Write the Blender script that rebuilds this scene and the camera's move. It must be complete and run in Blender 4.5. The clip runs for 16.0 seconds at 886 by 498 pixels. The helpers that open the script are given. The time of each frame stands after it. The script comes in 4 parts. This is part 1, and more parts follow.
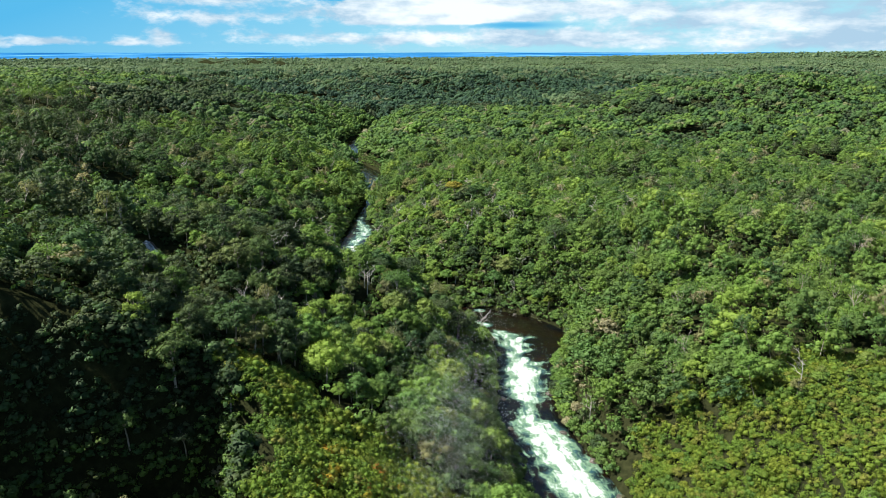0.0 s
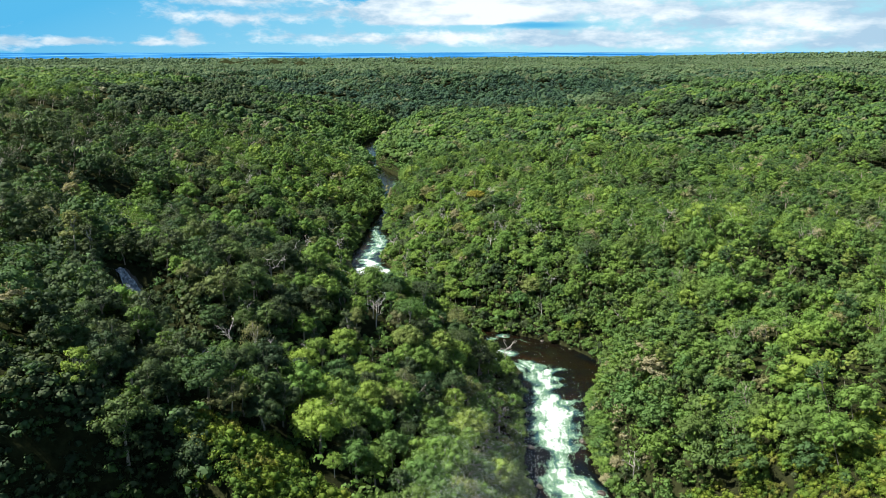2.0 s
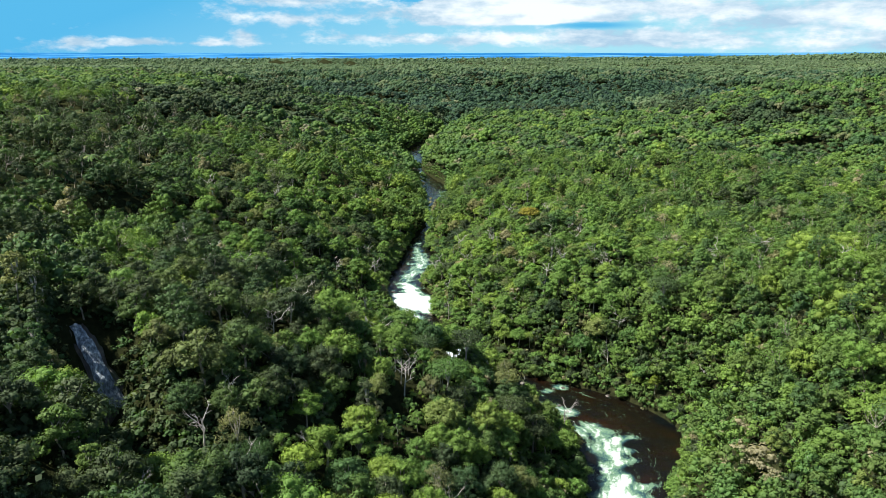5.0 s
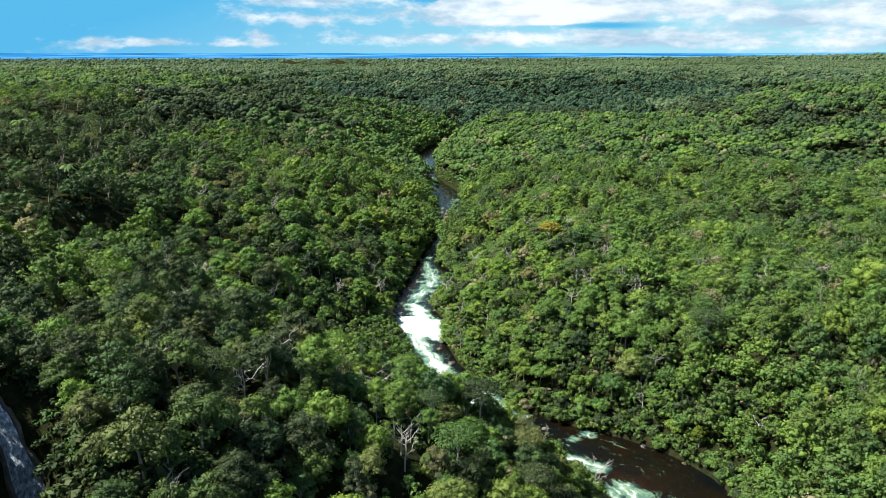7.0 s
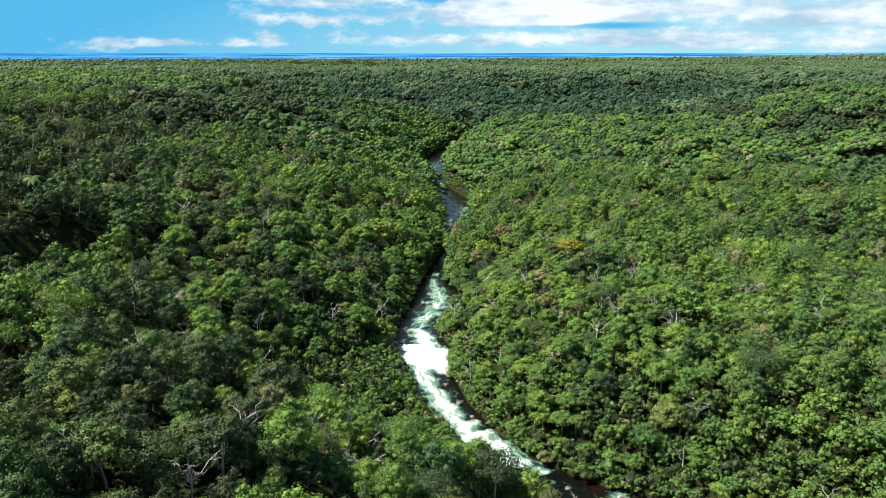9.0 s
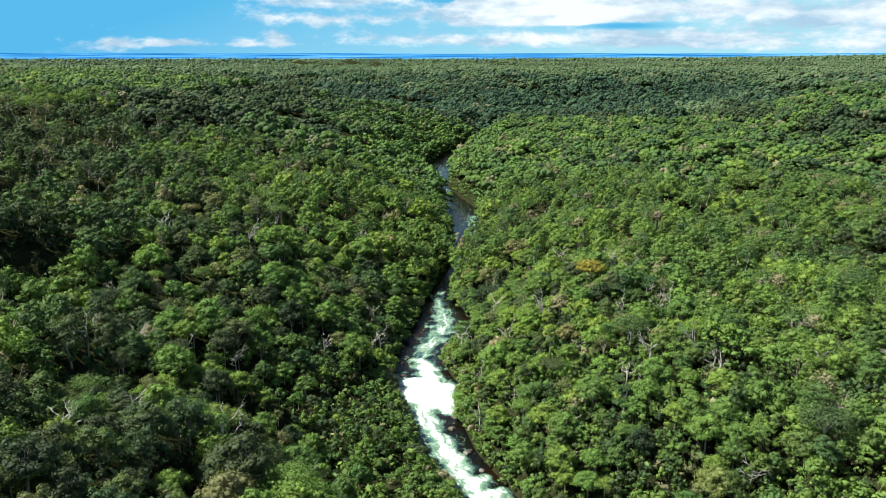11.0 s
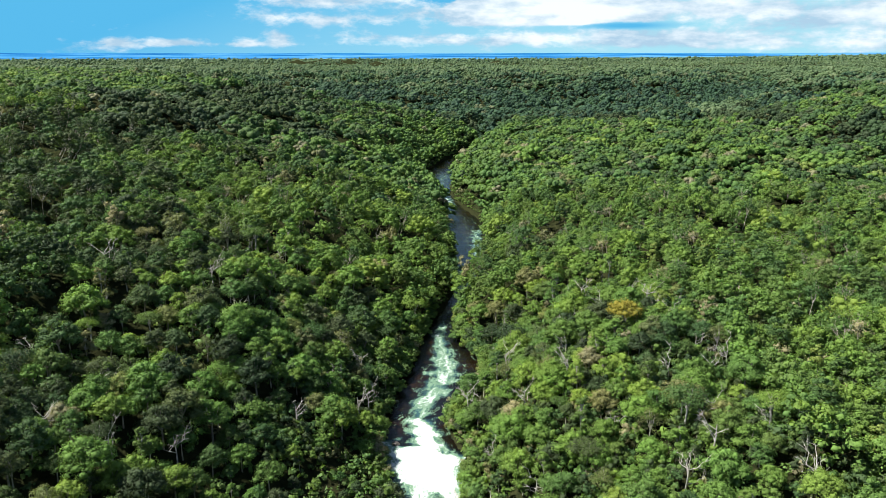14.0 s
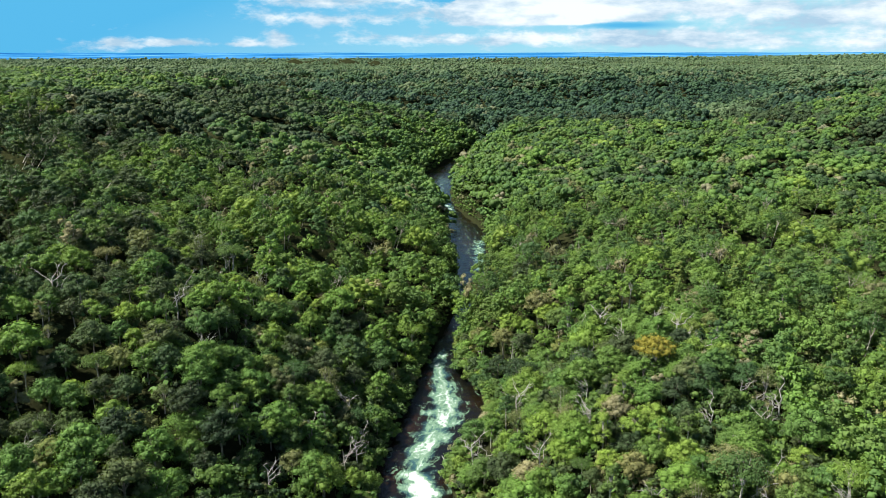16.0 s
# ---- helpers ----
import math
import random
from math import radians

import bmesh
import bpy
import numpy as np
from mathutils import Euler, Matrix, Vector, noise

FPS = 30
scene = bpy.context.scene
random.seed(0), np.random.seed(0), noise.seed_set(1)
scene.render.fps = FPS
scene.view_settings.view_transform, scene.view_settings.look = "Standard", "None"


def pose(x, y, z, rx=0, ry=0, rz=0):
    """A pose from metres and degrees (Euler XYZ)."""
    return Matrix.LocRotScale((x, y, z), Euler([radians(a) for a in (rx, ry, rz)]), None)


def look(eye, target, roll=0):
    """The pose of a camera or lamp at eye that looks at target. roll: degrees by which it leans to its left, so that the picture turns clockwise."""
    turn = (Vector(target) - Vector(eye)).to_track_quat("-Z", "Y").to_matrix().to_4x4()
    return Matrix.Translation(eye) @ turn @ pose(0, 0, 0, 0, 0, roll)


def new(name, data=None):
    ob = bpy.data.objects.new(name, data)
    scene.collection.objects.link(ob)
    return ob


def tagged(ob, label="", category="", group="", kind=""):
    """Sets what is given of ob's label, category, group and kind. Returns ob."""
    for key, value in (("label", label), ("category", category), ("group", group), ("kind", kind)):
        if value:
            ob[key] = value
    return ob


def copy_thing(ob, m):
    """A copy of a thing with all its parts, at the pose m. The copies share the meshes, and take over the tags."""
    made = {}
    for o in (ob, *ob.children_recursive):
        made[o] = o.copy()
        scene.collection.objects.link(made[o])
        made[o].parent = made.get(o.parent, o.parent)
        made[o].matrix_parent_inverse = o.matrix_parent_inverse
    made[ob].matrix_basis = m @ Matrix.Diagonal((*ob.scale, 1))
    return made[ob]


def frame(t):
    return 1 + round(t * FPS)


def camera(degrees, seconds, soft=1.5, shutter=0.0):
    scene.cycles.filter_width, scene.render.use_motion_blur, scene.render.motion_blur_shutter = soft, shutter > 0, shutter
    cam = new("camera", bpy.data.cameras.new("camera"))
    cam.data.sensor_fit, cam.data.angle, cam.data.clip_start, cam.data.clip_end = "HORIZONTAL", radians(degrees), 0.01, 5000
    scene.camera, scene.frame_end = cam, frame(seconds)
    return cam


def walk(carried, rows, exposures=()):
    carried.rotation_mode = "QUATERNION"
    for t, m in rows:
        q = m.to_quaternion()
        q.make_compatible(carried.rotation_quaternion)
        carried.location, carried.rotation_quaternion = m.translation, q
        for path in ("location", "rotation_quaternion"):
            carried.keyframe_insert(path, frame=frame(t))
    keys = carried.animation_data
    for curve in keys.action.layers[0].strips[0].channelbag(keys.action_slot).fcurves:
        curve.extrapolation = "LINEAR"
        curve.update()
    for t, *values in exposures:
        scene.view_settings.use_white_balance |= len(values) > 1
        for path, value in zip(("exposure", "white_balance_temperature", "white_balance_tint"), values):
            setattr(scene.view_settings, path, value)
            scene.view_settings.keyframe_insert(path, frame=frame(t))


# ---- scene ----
cam = camera(63.5, 16.0, soft=0.85)
METRES, EYE, TILT, LEAN, TURN = 200.0, 100.0, -15.2, 0.0, 0.0
ROWS = [
    (0.0, 0.0, 0.0, 0.0, 0.0, 0.0, -0.0),
    (0.5, 0.0004, 0.0304, 0.0076, 0.39, -0.0, -0.11),
    (1.0, 0.0006, 0.0607, 0.0154, 0.79, -0.01, -0.23),
    (1.5, 0.0007, 0.0911, 0.0232, 1.22, -0.01, -0.35),
    (2.0, 0.0005, 0.1213, 0.0308, 1.65, -0.0, -0.45),
    (2.5, 0.0002, 0.1514, 0.0386, 2.08, 0.0, -0.56),
    (3.0, -0.0006, 0.1816, 0.0462, 2.71, -0.0, -0.74),
    (3.5, -0.0015, 0.212, 0.0539, 3.57, -0.01, -0.97),
    (4.0, -0.0026, 0.2425, 0.0617, 4.41, -0.02, -1.21),
    (6.5, -0.0123, 0.3917, 0.1002, 6.37, -0.05, -1.75),
    (7.0, -0.0153, 0.4239, 0.1087, 6.63, -0.05, -1.81),
    (7.5, -0.0183, 0.4524, 0.116, 6.83, -0.05, -1.87),
    (8.0, -0.0219, 0.4847, 0.1246, 7.01, -0.05, -1.91),
    (8.5, -0.0252, 0.513, 0.1321, 7.15, -0.06, -1.95),
    (9.0, -0.0293, 0.5454, 0.1406, 7.31, -0.06, -1.98),
    (11.5, -0.0499, 0.6951, 0.179, 7.86, -0.06, -2.18),
    (12.0, -0.0546, 0.7271, 0.187, 7.9, -0.06, -2.18),
    (12.5, -0.0587, 0.755, 0.194, 7.91, -0.07, -2.19),
    (13.0, -0.0636, 0.7867, 0.2019, 7.9, -0.07, -2.18),
    (13.5, -0.0678, 0.8143, 0.2087, 7.9, -0.08, -2.17),
    (14.0, -0.0725, 0.8462, 0.2161, 7.9, -0.07, -2.16),
    (14.5, -0.0766, 0.8739, 0.2227, 7.9, -0.07, -2.15),
    (15.0, -0.0813, 0.9056, 0.2302, 7.9, -0.08, -2.13),
    (15.5, -0.0854, 0.9329, 0.2369, 7.89, -0.09, -2.13),
    (16.0, -0.0902, 0.964, 0.2441, 7.89, -0.09, -2.13),
]
walk(cam, [(t, pose(0, 0, EYE, TILT, LEAN, TURN) @ pose(METRES * x, METRES * y, METRES * z, 90 + pitch, roll, yaw)) for t, x, y, z, yaw, pitch, roll in ROWS])
scene.view_settings.exposure = 1.38

# ---------------------------------------------------------------- light
SUN_AZ, SUN_EL = -98.0, 54.0          # degrees from +y (clockwise positive), above the horizon


def world_sky():
    w = bpy.data.worlds.new("sky_world")
    scene.world = w
    w.use_nodes = True
    nt = w.node_tree
    n, l = nt.nodes, nt.links
    n.clear()
    out = n.new("ShaderNodeOutputWorld")
    bg = n.new("ShaderNodeBackground")
    bg.inputs["Strength"].default_value = 0.05
    l.new(bg.outputs[0], out.inputs[0])
    sky = n.new("ShaderNodeTexSky")
    sky.sky_type = "NISHITA"
    sky.sun_disc = False
    sky.sun_elevation = radians(SUN_EL)
    sky.sun_rotation = radians(SUN_AZ)
    sky.altitude = 300
    sky.dust_density = 0.6
    sky.ozone_density = 2.5

    def m(op, a, b=None, c=None):
        k = n.new("ShaderNodeMath")
        k.operation = op
        for i, v in enumerate((a, b, c)):
            if v is None:
                continue
            if isinstance(v, (int, float)):
                k.inputs[i].default_value = v
            else:
                l.new(v, k.inputs[i])
        return k.outputs[0]

    tc = n.new("ShaderNodeTexCoord")
    sep = n.new("ShaderNodeSeparateXYZ")
    l.new(tc.outputs["Generated"], sep.inputs[0])
    az = m("ARCTAN2", sep.outputs[0], sep.outputs[1])
    el = sep.outputs[2]

    def noise_at(sx, sz, scale, detail, rough, off):
        cv = n.new("ShaderNodeCombineXYZ")
        l.new(m("MULTIPLY", az, sx), cv.inputs[0])
        l.new(m("MULTIPLY", el, sz), cv.inputs[1])
        cv.inputs[2].default_value = off
        t = n.new("ShaderNodeTexNoise")
        l.new(cv.outputs[0], t.inputs["Vector"])
        t.inputs["Scale"].default_value = scale
        t.inputs["Detail"].default_value = detail
        t.inputs["Roughness"].default_value = rough
        return t.outputs["Fac"]

    def blob(a0, e0, wa, we):
        da = m("POWER", m("DIVIDE", m("SUBTRACT", az, a0), wa), 2.0)
        de = m("POWER", m("DIVIDE", m("SUBTRACT", el, e0), we), 2.0)
        return m("EXPONENT", m("MULTIPLY", m("ADD", da, de), -1.0))

    big = noise_at(9.0, 34.0, 1.0, 6.0, 0.55, 1.7)
    fine = noise_at(34.0, 72.0, 1.0, 7.0, 0.6, 4.2)
    # cumulus masses: the wide bank, the one beside it, the low puffs, the far right deck
    mass = m("MULTIPLY", blob(0.05, 0.060, 0.17, 0.017), 0.75)
    for a0, e0, wa, we, k in ((-0.31, 0.074, 0.14, 0.014, 0.6), (-0.42, 0.014, 0.13, 0.005, 0.42), (-0.555, 0.018, 0.02, 0.007, 0.5), (-0.49, 0.016, 0.03, 0.006, 0.4),
                              (-0.36, 0.020, 0.018, 0.010, 0.55), (-0.40, 0.017, 0.016, 0.008, 0.4), (0.33, 0.047, 0.30, 0.018, 0.5), (0.42, 0.016, 0.36, 0.012, 0.4),
                              (0.08, 0.020, 0.17, 0.012, 0.45), (0.75, 0.06, 0.30, 0.05, 0.6), (-0.30, 0.047, 0.12, 0.008, 0.4), (-0.16, 0.02, 0.12, 0.008, 0.3), (-0.22, 0.045, 0.16, 0.03, 0.12), (0.2, 0.03, 0.35, 0.03, 0.05)):
        mass = m("ADD", mass, m("MULTIPLY", blob(a0, e0, wa, we), k))
    # the bright bank with its level base, and the clear blue wedge under it
    step01 = lambda v, w: m("MULTIPLY", m("ADD", m("TANH", m("DIVIDE", v, w)), 1.0), 0.5)
    ragged = m("MULTIPLY", m("SUBTRACT", fine, 0.5), 0.05)
    base = m("ADD", m("MULTIPLY", m("MAXIMUM", m("SUBTRACT", az, 0.04), 0.0), 0.16), 0.0395)
    lift = step01(m("SUBTRACT", el, m("ADD", base, m("MULTIPLY", ragged, 0.12))), 0.0022)
    bank = m("MULTIPLY", m("MULTIPLY", lift, step01(m("SUBTRACT", m("ADD", 0.083, ragged), el), 0.006)),
             m("MULTIPLY", step01(m("SUBTRACT", m("ADD", az, ragged), -0.13), 0.025), step01(m("SUBTRACT", m("ADD", 0.14, ragged), az), 0.035)))
    wedge = m("MULTIPLY", m("ADD", blob(0.10, 0.0375, 0.06, 0.005), m("MULTIPLY", blob(-0.13, 0.072, 0.04, 0.008), 0.8)), m("SUBTRACT", 1.0, bank))
    mass = m("ADD", mass, m("SUBTRACT", m("MULTIPLY", bank, 0.55), m("MULTIPLY", wedge, 0.75)))
    # scattered clouds over the rest of the sky, added out of view for more fill light
    rest = m("MULTIPLY", m("SMOOTH_MIN", m("MULTIPLY", m("MAXIMUM", m("SUBTRACT", el, 0.08), 0.0), 4.0), 0.3, 0.1), 0.5)
    cover = m("ADD", m("ADD", mass, rest), m("ADD", m("MULTIPLY", m("SUBTRACT", big, 0.5), 1.15), m("MULTIPLY", m("SUBTRACT", fine, 0.5), 1.0)))
    ramp = n.new("ShaderNodeMapRange")
    ramp.interpolation_type = "SMOOTHSTEP"
    l.new(cover, ramp.inputs["Value"])
    ramp.inputs["From Min"].default_value, ramp.inputs["From Max"].default_value = 0.13, 0.58
    # underside shade
    under = n.new("ShaderNodeMapRange")
    shade = noise_at(11.0, 44.0, 1.0, 5.0, 0.55, 9.3)
    l.new(m("ADD", m("ADD", m("MULTIPLY", fine, 0.45), shade), m("MULTIPLY", bank, 0.13)), under.inputs["Value"])
    under.inputs["From Min"].default_value, under.inputs["From Max"].default_value = 0.61, 0.90
    cc = n.new("ShaderNodeMix")
    cc.data_type = "RGBA"
    cc.inputs["A"].default_value = (3.4, 5.0, 6.4, 1)
    cc.inputs["B"].default_value = (7.5, 8.2, 8.6, 1)
    l.new(under.outputs[0], cc.inputs["Factor"])
    # blue of the clear part, paler low down
    blue = n.new("ShaderNodeMix")
    blue.data_type = "RGBA"
    low = n.new("ShaderNodeMapRange")
    low.interpolation_type = "SMOOTHSTEP"
    l.new(el, low.inputs["Value"])
    low.inputs["From Min"].default_value, low.inputs["From Max"].default_value = 0.07, 0.35
    low.inputs["To Min"].default_value, low.inputs["To Max"].default_value = 1.0, 0.0
    l.new(low.outputs[0], blue.inputs["Factor"])
    l.new(sky.outputs[0], blue.inputs["A"])
    deep = n.new("ShaderNodeMix")
    deep.data_type = "RGBA"
    side = n.new("ShaderNodeMapRange")
    l.new(m("SUBTRACT", m("ADD", az, m("MULTIPLY", el, -3.0)), m("MULTIPLY", wedge, 0.7)), side.inputs["Value"])
    side.inputs["From Min"].default_value, side.inputs["From Max"].default_value = -0.65, 0.05
    l.new(side.outputs[0], deep.inputs["Factor"])
    deep.inputs["A"].default_value = (0.8, 3.9, 6.6, 1)
    deep.inputs["B"].default_value = (3.1, 6.1, 7.2, 1)
    l.new(deep.outputs["Result"], blue.inputs["B"])
    mix = n.new("ShaderNodeMix")
    mix.data_type = "RGBA"
    l.new(ramp.outputs[0], mix.inputs["Factor"])
    l.new(blue.outputs["Result"], mix.inputs["A"])
    l.new(cc.outputs["Result"], mix.inputs["B"])
    l.new(mix.outputs["Result"], bg.inputs["Color"])


world_sky()
sun = new("sun", bpy.data.lights.new("sun", "SUN"))
sun.data.energy, sun.data.angle, sun.data.color = 5.0, radians(0.55), (1.0, 0.95, 0.86)
_a, _e = radians(SUN_AZ), radians(SUN_EL)
SUN_DIR = Vector((math.sin(_a) * math.cos(_e), math.cos(_a) * math.cos(_e), math.sin(_e)))
sun.matrix_world = look(SUN_DIR * 400, (0, 0, 0))


# ---------------------------------------------------------------- materials
def nodes_of(name):
    mat = bpy.data.materials.new(name)
    mat.use_nodes = True
    nt = mat.node_tree
    nt.nodes.clear()
    out = nt.nodes.new("ShaderNodeOutputMaterial")
    return mat, nt.nodes, nt.links, out


def math_node(n, l, op, a, b):
    k = n.new("ShaderNodeMath")
    k.operation = op
    for i, v in enumerate((a, b)):
        if isinstance(v, (int, float)):
            k.inputs[i].default_value = v
        else:
            l.new(v, k.inputs[i])
    return k.outputs[0]


def ramp_node(n, l, fac, stops):
    r = n.new("ShaderNodeValToRGB")
    e = r.color_ramp.elements
    while len(e) < len(stops):
        e.new(0.5)
    for k, (p, c) in zip(e, stops):
        k.position, k.color = p, (*c, 1)
    if fac is not None:
        l.new(fac, r.inputs[0])
    return r.outputs[0]


def noise_tex(n, l, scale, detail=4.0, rough=0.55, vec=None):
    t = n.new("ShaderNodeTexNoise")
    t.inputs["Scale"].default_value, t.inputs["Detail"].default_value, t.inputs["Roughness"].default_value = scale, detail, rough
    if vec is not None:
        l.new(vec, t.inputs["Vector"])
    return t.outputs["Fac"]


def mix_rgb(n, l, fac, a, b, blend="MIX"):
    k = n.new("ShaderNodeMix")
    k.data_type, k.blend_type = "RGBA", blend
    for key, v in (("Factor", fac), ("A", a), ("B", b)):
        if isinstance(v, tuple):
            k.inputs[key].default_value = (*v, 1)
        elif isinstance(v, (int, float)):
            k.inputs[key].default_value = v
        else:
            l.new(v, k.inputs[key])
    return k.outputs["Result"]


def leaf_material(name, stops, own_tint=False, patch=0.35, rough=0.65, glow=0.28, spread=0.34, gain=(1.2, 1.13, 0.98)):
    """Foliage: a tint for each tree, a shade for each leaf spray, broad patches of drier and fresher growth."""
    mat, n, l, out = nodes_of(name)
    if own_tint:
        at = n.new("ShaderNodeAttribute")
        at.attribute_name = "tint"
        rnd = at.outputs["Fac"]
    else:
        rnd = n.new("ShaderNodeObjectInfo").outputs["Random"]
    geo = n.new("ShaderNodeNewGeometry")
    col = ramp_node(n, l, rnd, stops)
    isl = n.new("ShaderNodeMapRange")
    l.new(geo.outputs["Random Per Island"], isl.inputs["Value"])
    isl.inputs["To Min"].default_value, isl.inputs["To Max"].default_value = 1 - spread, 1 + spread
    col = mix_rgb(n, l, 1.0, mix_rgb(n, l, 1.0, col, gain, "MULTIPLY"), isl.outputs[0], "MULTIPLY")
    broad = noise_tex(n, l, 0.016, 3.0, 0.6, geo.outputs["Position"])
    tint = ramp_node(n, l, broad, [(0.36, (0.76, 0.86, 0.88)), (0.5, (0.98, 1.02, 1)), (0.64, (1.10, 1.15, 0.96))])
    col = mix_rgb(n, l, patch * 2, col, mix_rgb(n, l, 1.0, col, tint, "MULTIPLY"))
    p = n.new("ShaderNodeBsdfPrincipled")
    l.new(col, p.inputs["Base Color"])
    p.inputs["Roughness"].default_value = rough
    p.inputs["Specular IOR Level"].default_value = 0.15
    tr = n.new("ShaderNodeBsdfTranslucent")
    l.new(mix_rgb(n, l, 1.0, col, (1.25, 1.35, 0.55), "MULTIPLY"), tr.inputs["Color"])
    ms = n.new("ShaderNodeMixShader")
    ms.inputs[0].default_value = glow
    l.new(p.outputs[0], ms.inputs[1])
    l.new(tr.outputs[0], ms.inputs[2])
    l.new(ms.outputs[0], out.inputs[0])
    return mat


GREENS = [(0.0, (0.026, 0.048, 0.026)), (0.13, (0.050, 0.070, 0.036)), (0.26, (0.040, 0.084, 0.036)), (0.40, (0.074, 0.118, 0.036)), (0.54, (0.062, 0.124, 0.042)), (0.68, (0.094, 0.156, 0.038)),
          (0.80, (0.088, 0.164, 0.044)), (0.90, (0.126, 0.188, 0.042)), (0.955, (0.112, 0.122, 0.062)), (1.0, (0.200, 0.190, 0.140))]
BRIGHTS = [(0.0, (0.056, 0.120, 0.042)), (0.25, (0.086, 0.148, 0.040)), (0.5, (0.084, 0.164, 0.044)), (0.75, (0.112, 0.180, 0.042)), (0.93, (0.136, 0.204, 0.046)),
           (1.0, (0.12, 0.125, 0.065))]
OLIVES = [(0.0, (0.066, 0.096, 0.044)), (0.5, (0.092, 0.120, 0.054)), (1.0, (0.130, 0.142, 0.078))]
LIMES = [(0.0, (0.056, 0.104, 0.021)), (0.35, (0.088, 0.142, 0.021)), (0.7, (0.116, 0.158, 0.021)), (0.9, (0.142, 0.168, 0.024)), (1.0, (0.135, 0.135, 0.035))]
leaf_green = leaf_material("leaf_green", GREENS)
# darker copy of the greens: the left slope's shade put into leaf colour
leaf_shaded = leaf_material("leaf_shaded", [(0.0, (0.022, 0.042, 0.024)), (0.3, (0.044, 0.062, 0.034)), (0.6, (0.036, 0.072, 0.034)), (0.88, (0.060, 0.096, 0.036)), (1.0, (0.094, 0.108, 0.056))])
leaf_bright = leaf_material("leaf_bright", BRIGHTS)
leaf_olive = leaf_material("leaf_olive", OLIVES)
leaf_lime = leaf_material("leaf_lime", LIMES, patch=0.5, gain=(1.0, 1.0, 1.0))
leaf_woods = leaf_material("leaf_woods", GREENS, own_tint=True, spread=0.24)
leaf_scrub = leaf_material("leaf_scrub", LIMES, own_tint=True, gain=(0.94, 0.94, 0.94))
leaf_hills = leaf_material("leaf_hills", GREENS, own_tint=True, spread=0.1, gain=(1.06, 1.05, 0.96))
# far-slope green shifted to blue: distance haze put into the leaf colour
HAZE_GREENS = [(0.0, (0.022, 0.046, 0.034)), (0.3, (0.032, 0.066, 0.044)), (0.6, (0.046, 0.088, 0.050)), (0.85, (0.070, 0.112, 0.054)), (1.0, (0.115, 0.125, 0.085))]
leaf_hazed = leaf_material("leaf_hazed", HAZE_GREENS, own_tint=True, spread=0.08, gain=(1.05, 1.06, 0.98))
# pale open-woodland green that also takes the place of distance haze
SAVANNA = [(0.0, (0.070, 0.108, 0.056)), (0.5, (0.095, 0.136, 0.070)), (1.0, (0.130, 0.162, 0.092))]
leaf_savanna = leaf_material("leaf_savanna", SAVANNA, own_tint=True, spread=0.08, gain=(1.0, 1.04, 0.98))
leaf_gold = leaf_material("leaf_gold", [(0.0, (0.17, 0.16, 0.03)), (1.0, (0.21, 0.17, 0.035))])


def bark_material(name, a, b):
    mat, n, l, out = nodes_of(name)
    tc = n.new("ShaderNodeTexCoord")
    mp = n.new("ShaderNodeMapping")
    mp.inputs["Scale"].default_value = (3, 3, 0.7)
    l.new(tc.outputs["Object"], mp.inputs["Vector"])
    f = noise_tex(n, l, 2.0, 6.0, 0.65, mp.outputs[0])
    col = ramp_node(n, l, f, [(0.35, a), (0.62, b)])
    p = n.new("ShaderNodeBsdfPrincipled")
    l.new(col, p.inputs["Base Color"])
    p.inputs["Roughness"].default_value = 0.85
    bump = n.new("ShaderNodeBump")
    bump.inputs["Strength"].default_value, bump.inputs["Distance"].default_value = 0.4, 0.05
    l.new(f, bump.inputs["Height"])
    l.new(bump.outputs[0], p.inputs["Normal"])
    l.new(p.outputs[0], out.inputs[0])
    return mat


bark_grey = bark_material("bark_grey", (0.16, 0.135, 0.11), (0.40, 0.36, 0.31))
bark_pale = bark_material("bark_pale", (0.20, 0.185, 0.165), (0.42, 0.40, 0.37))
bark_dark = bark_material("bark_dark", (0.07, 0.055, 0.045), (0.20, 0.165, 0.135))


def ground_material():
    mat, n, l, out = nodes_of("forest_floor")
    geo = n.new("ShaderNodeNewGeometry")
    f1 = noise_tex(n, l, 0.05, 5.0, 0.6, geo.outputs["Position"])
    f2 = noise_tex(n, l, 0.7, 6.0, 0.65, geo.outputs["Position"])
    low = ramp_node(n, l, f2, [(0.3, (0.010, 0.013, 0.006)), (0.5, (0.018, 0.021, 0.009)), (0.7, (0.030, 0.033, 0.014))])
    soil = ramp_node(n, l, f2, [(0.3, (0.014, 0.015, 0.008)), (0.7, (0.026, 0.027, 0.013))])
    k = n.new("ShaderNodeMapRange")
    l.new(f1, k.inputs["Value"])
    k.inputs["From Min"].default_value, k.inputs["From Max"].default_value = 0.6, 0.7
    col = mix_rgb(n, l, k.outputs[0], low, soil)
    p = n.new("ShaderNodeBsdfPrincipled")
    l.new(col, p.inputs["Base Color"])
    p.inputs["Specular IOR Level"].default_value = 0.0
    p.inputs["Roughness"].default_value = 0.9
    bump = n.new("ShaderNodeBump")
    bump.inputs["Strength"].default_value, bump.inputs["Distance"].default_value = 0.8, 0.6
    l.new(f2, bump.inputs["Height"])
    l.new(bump.outputs[0], p.inputs["Normal"])
    l.new(p.outputs[0], out.inputs[0])
    return mat


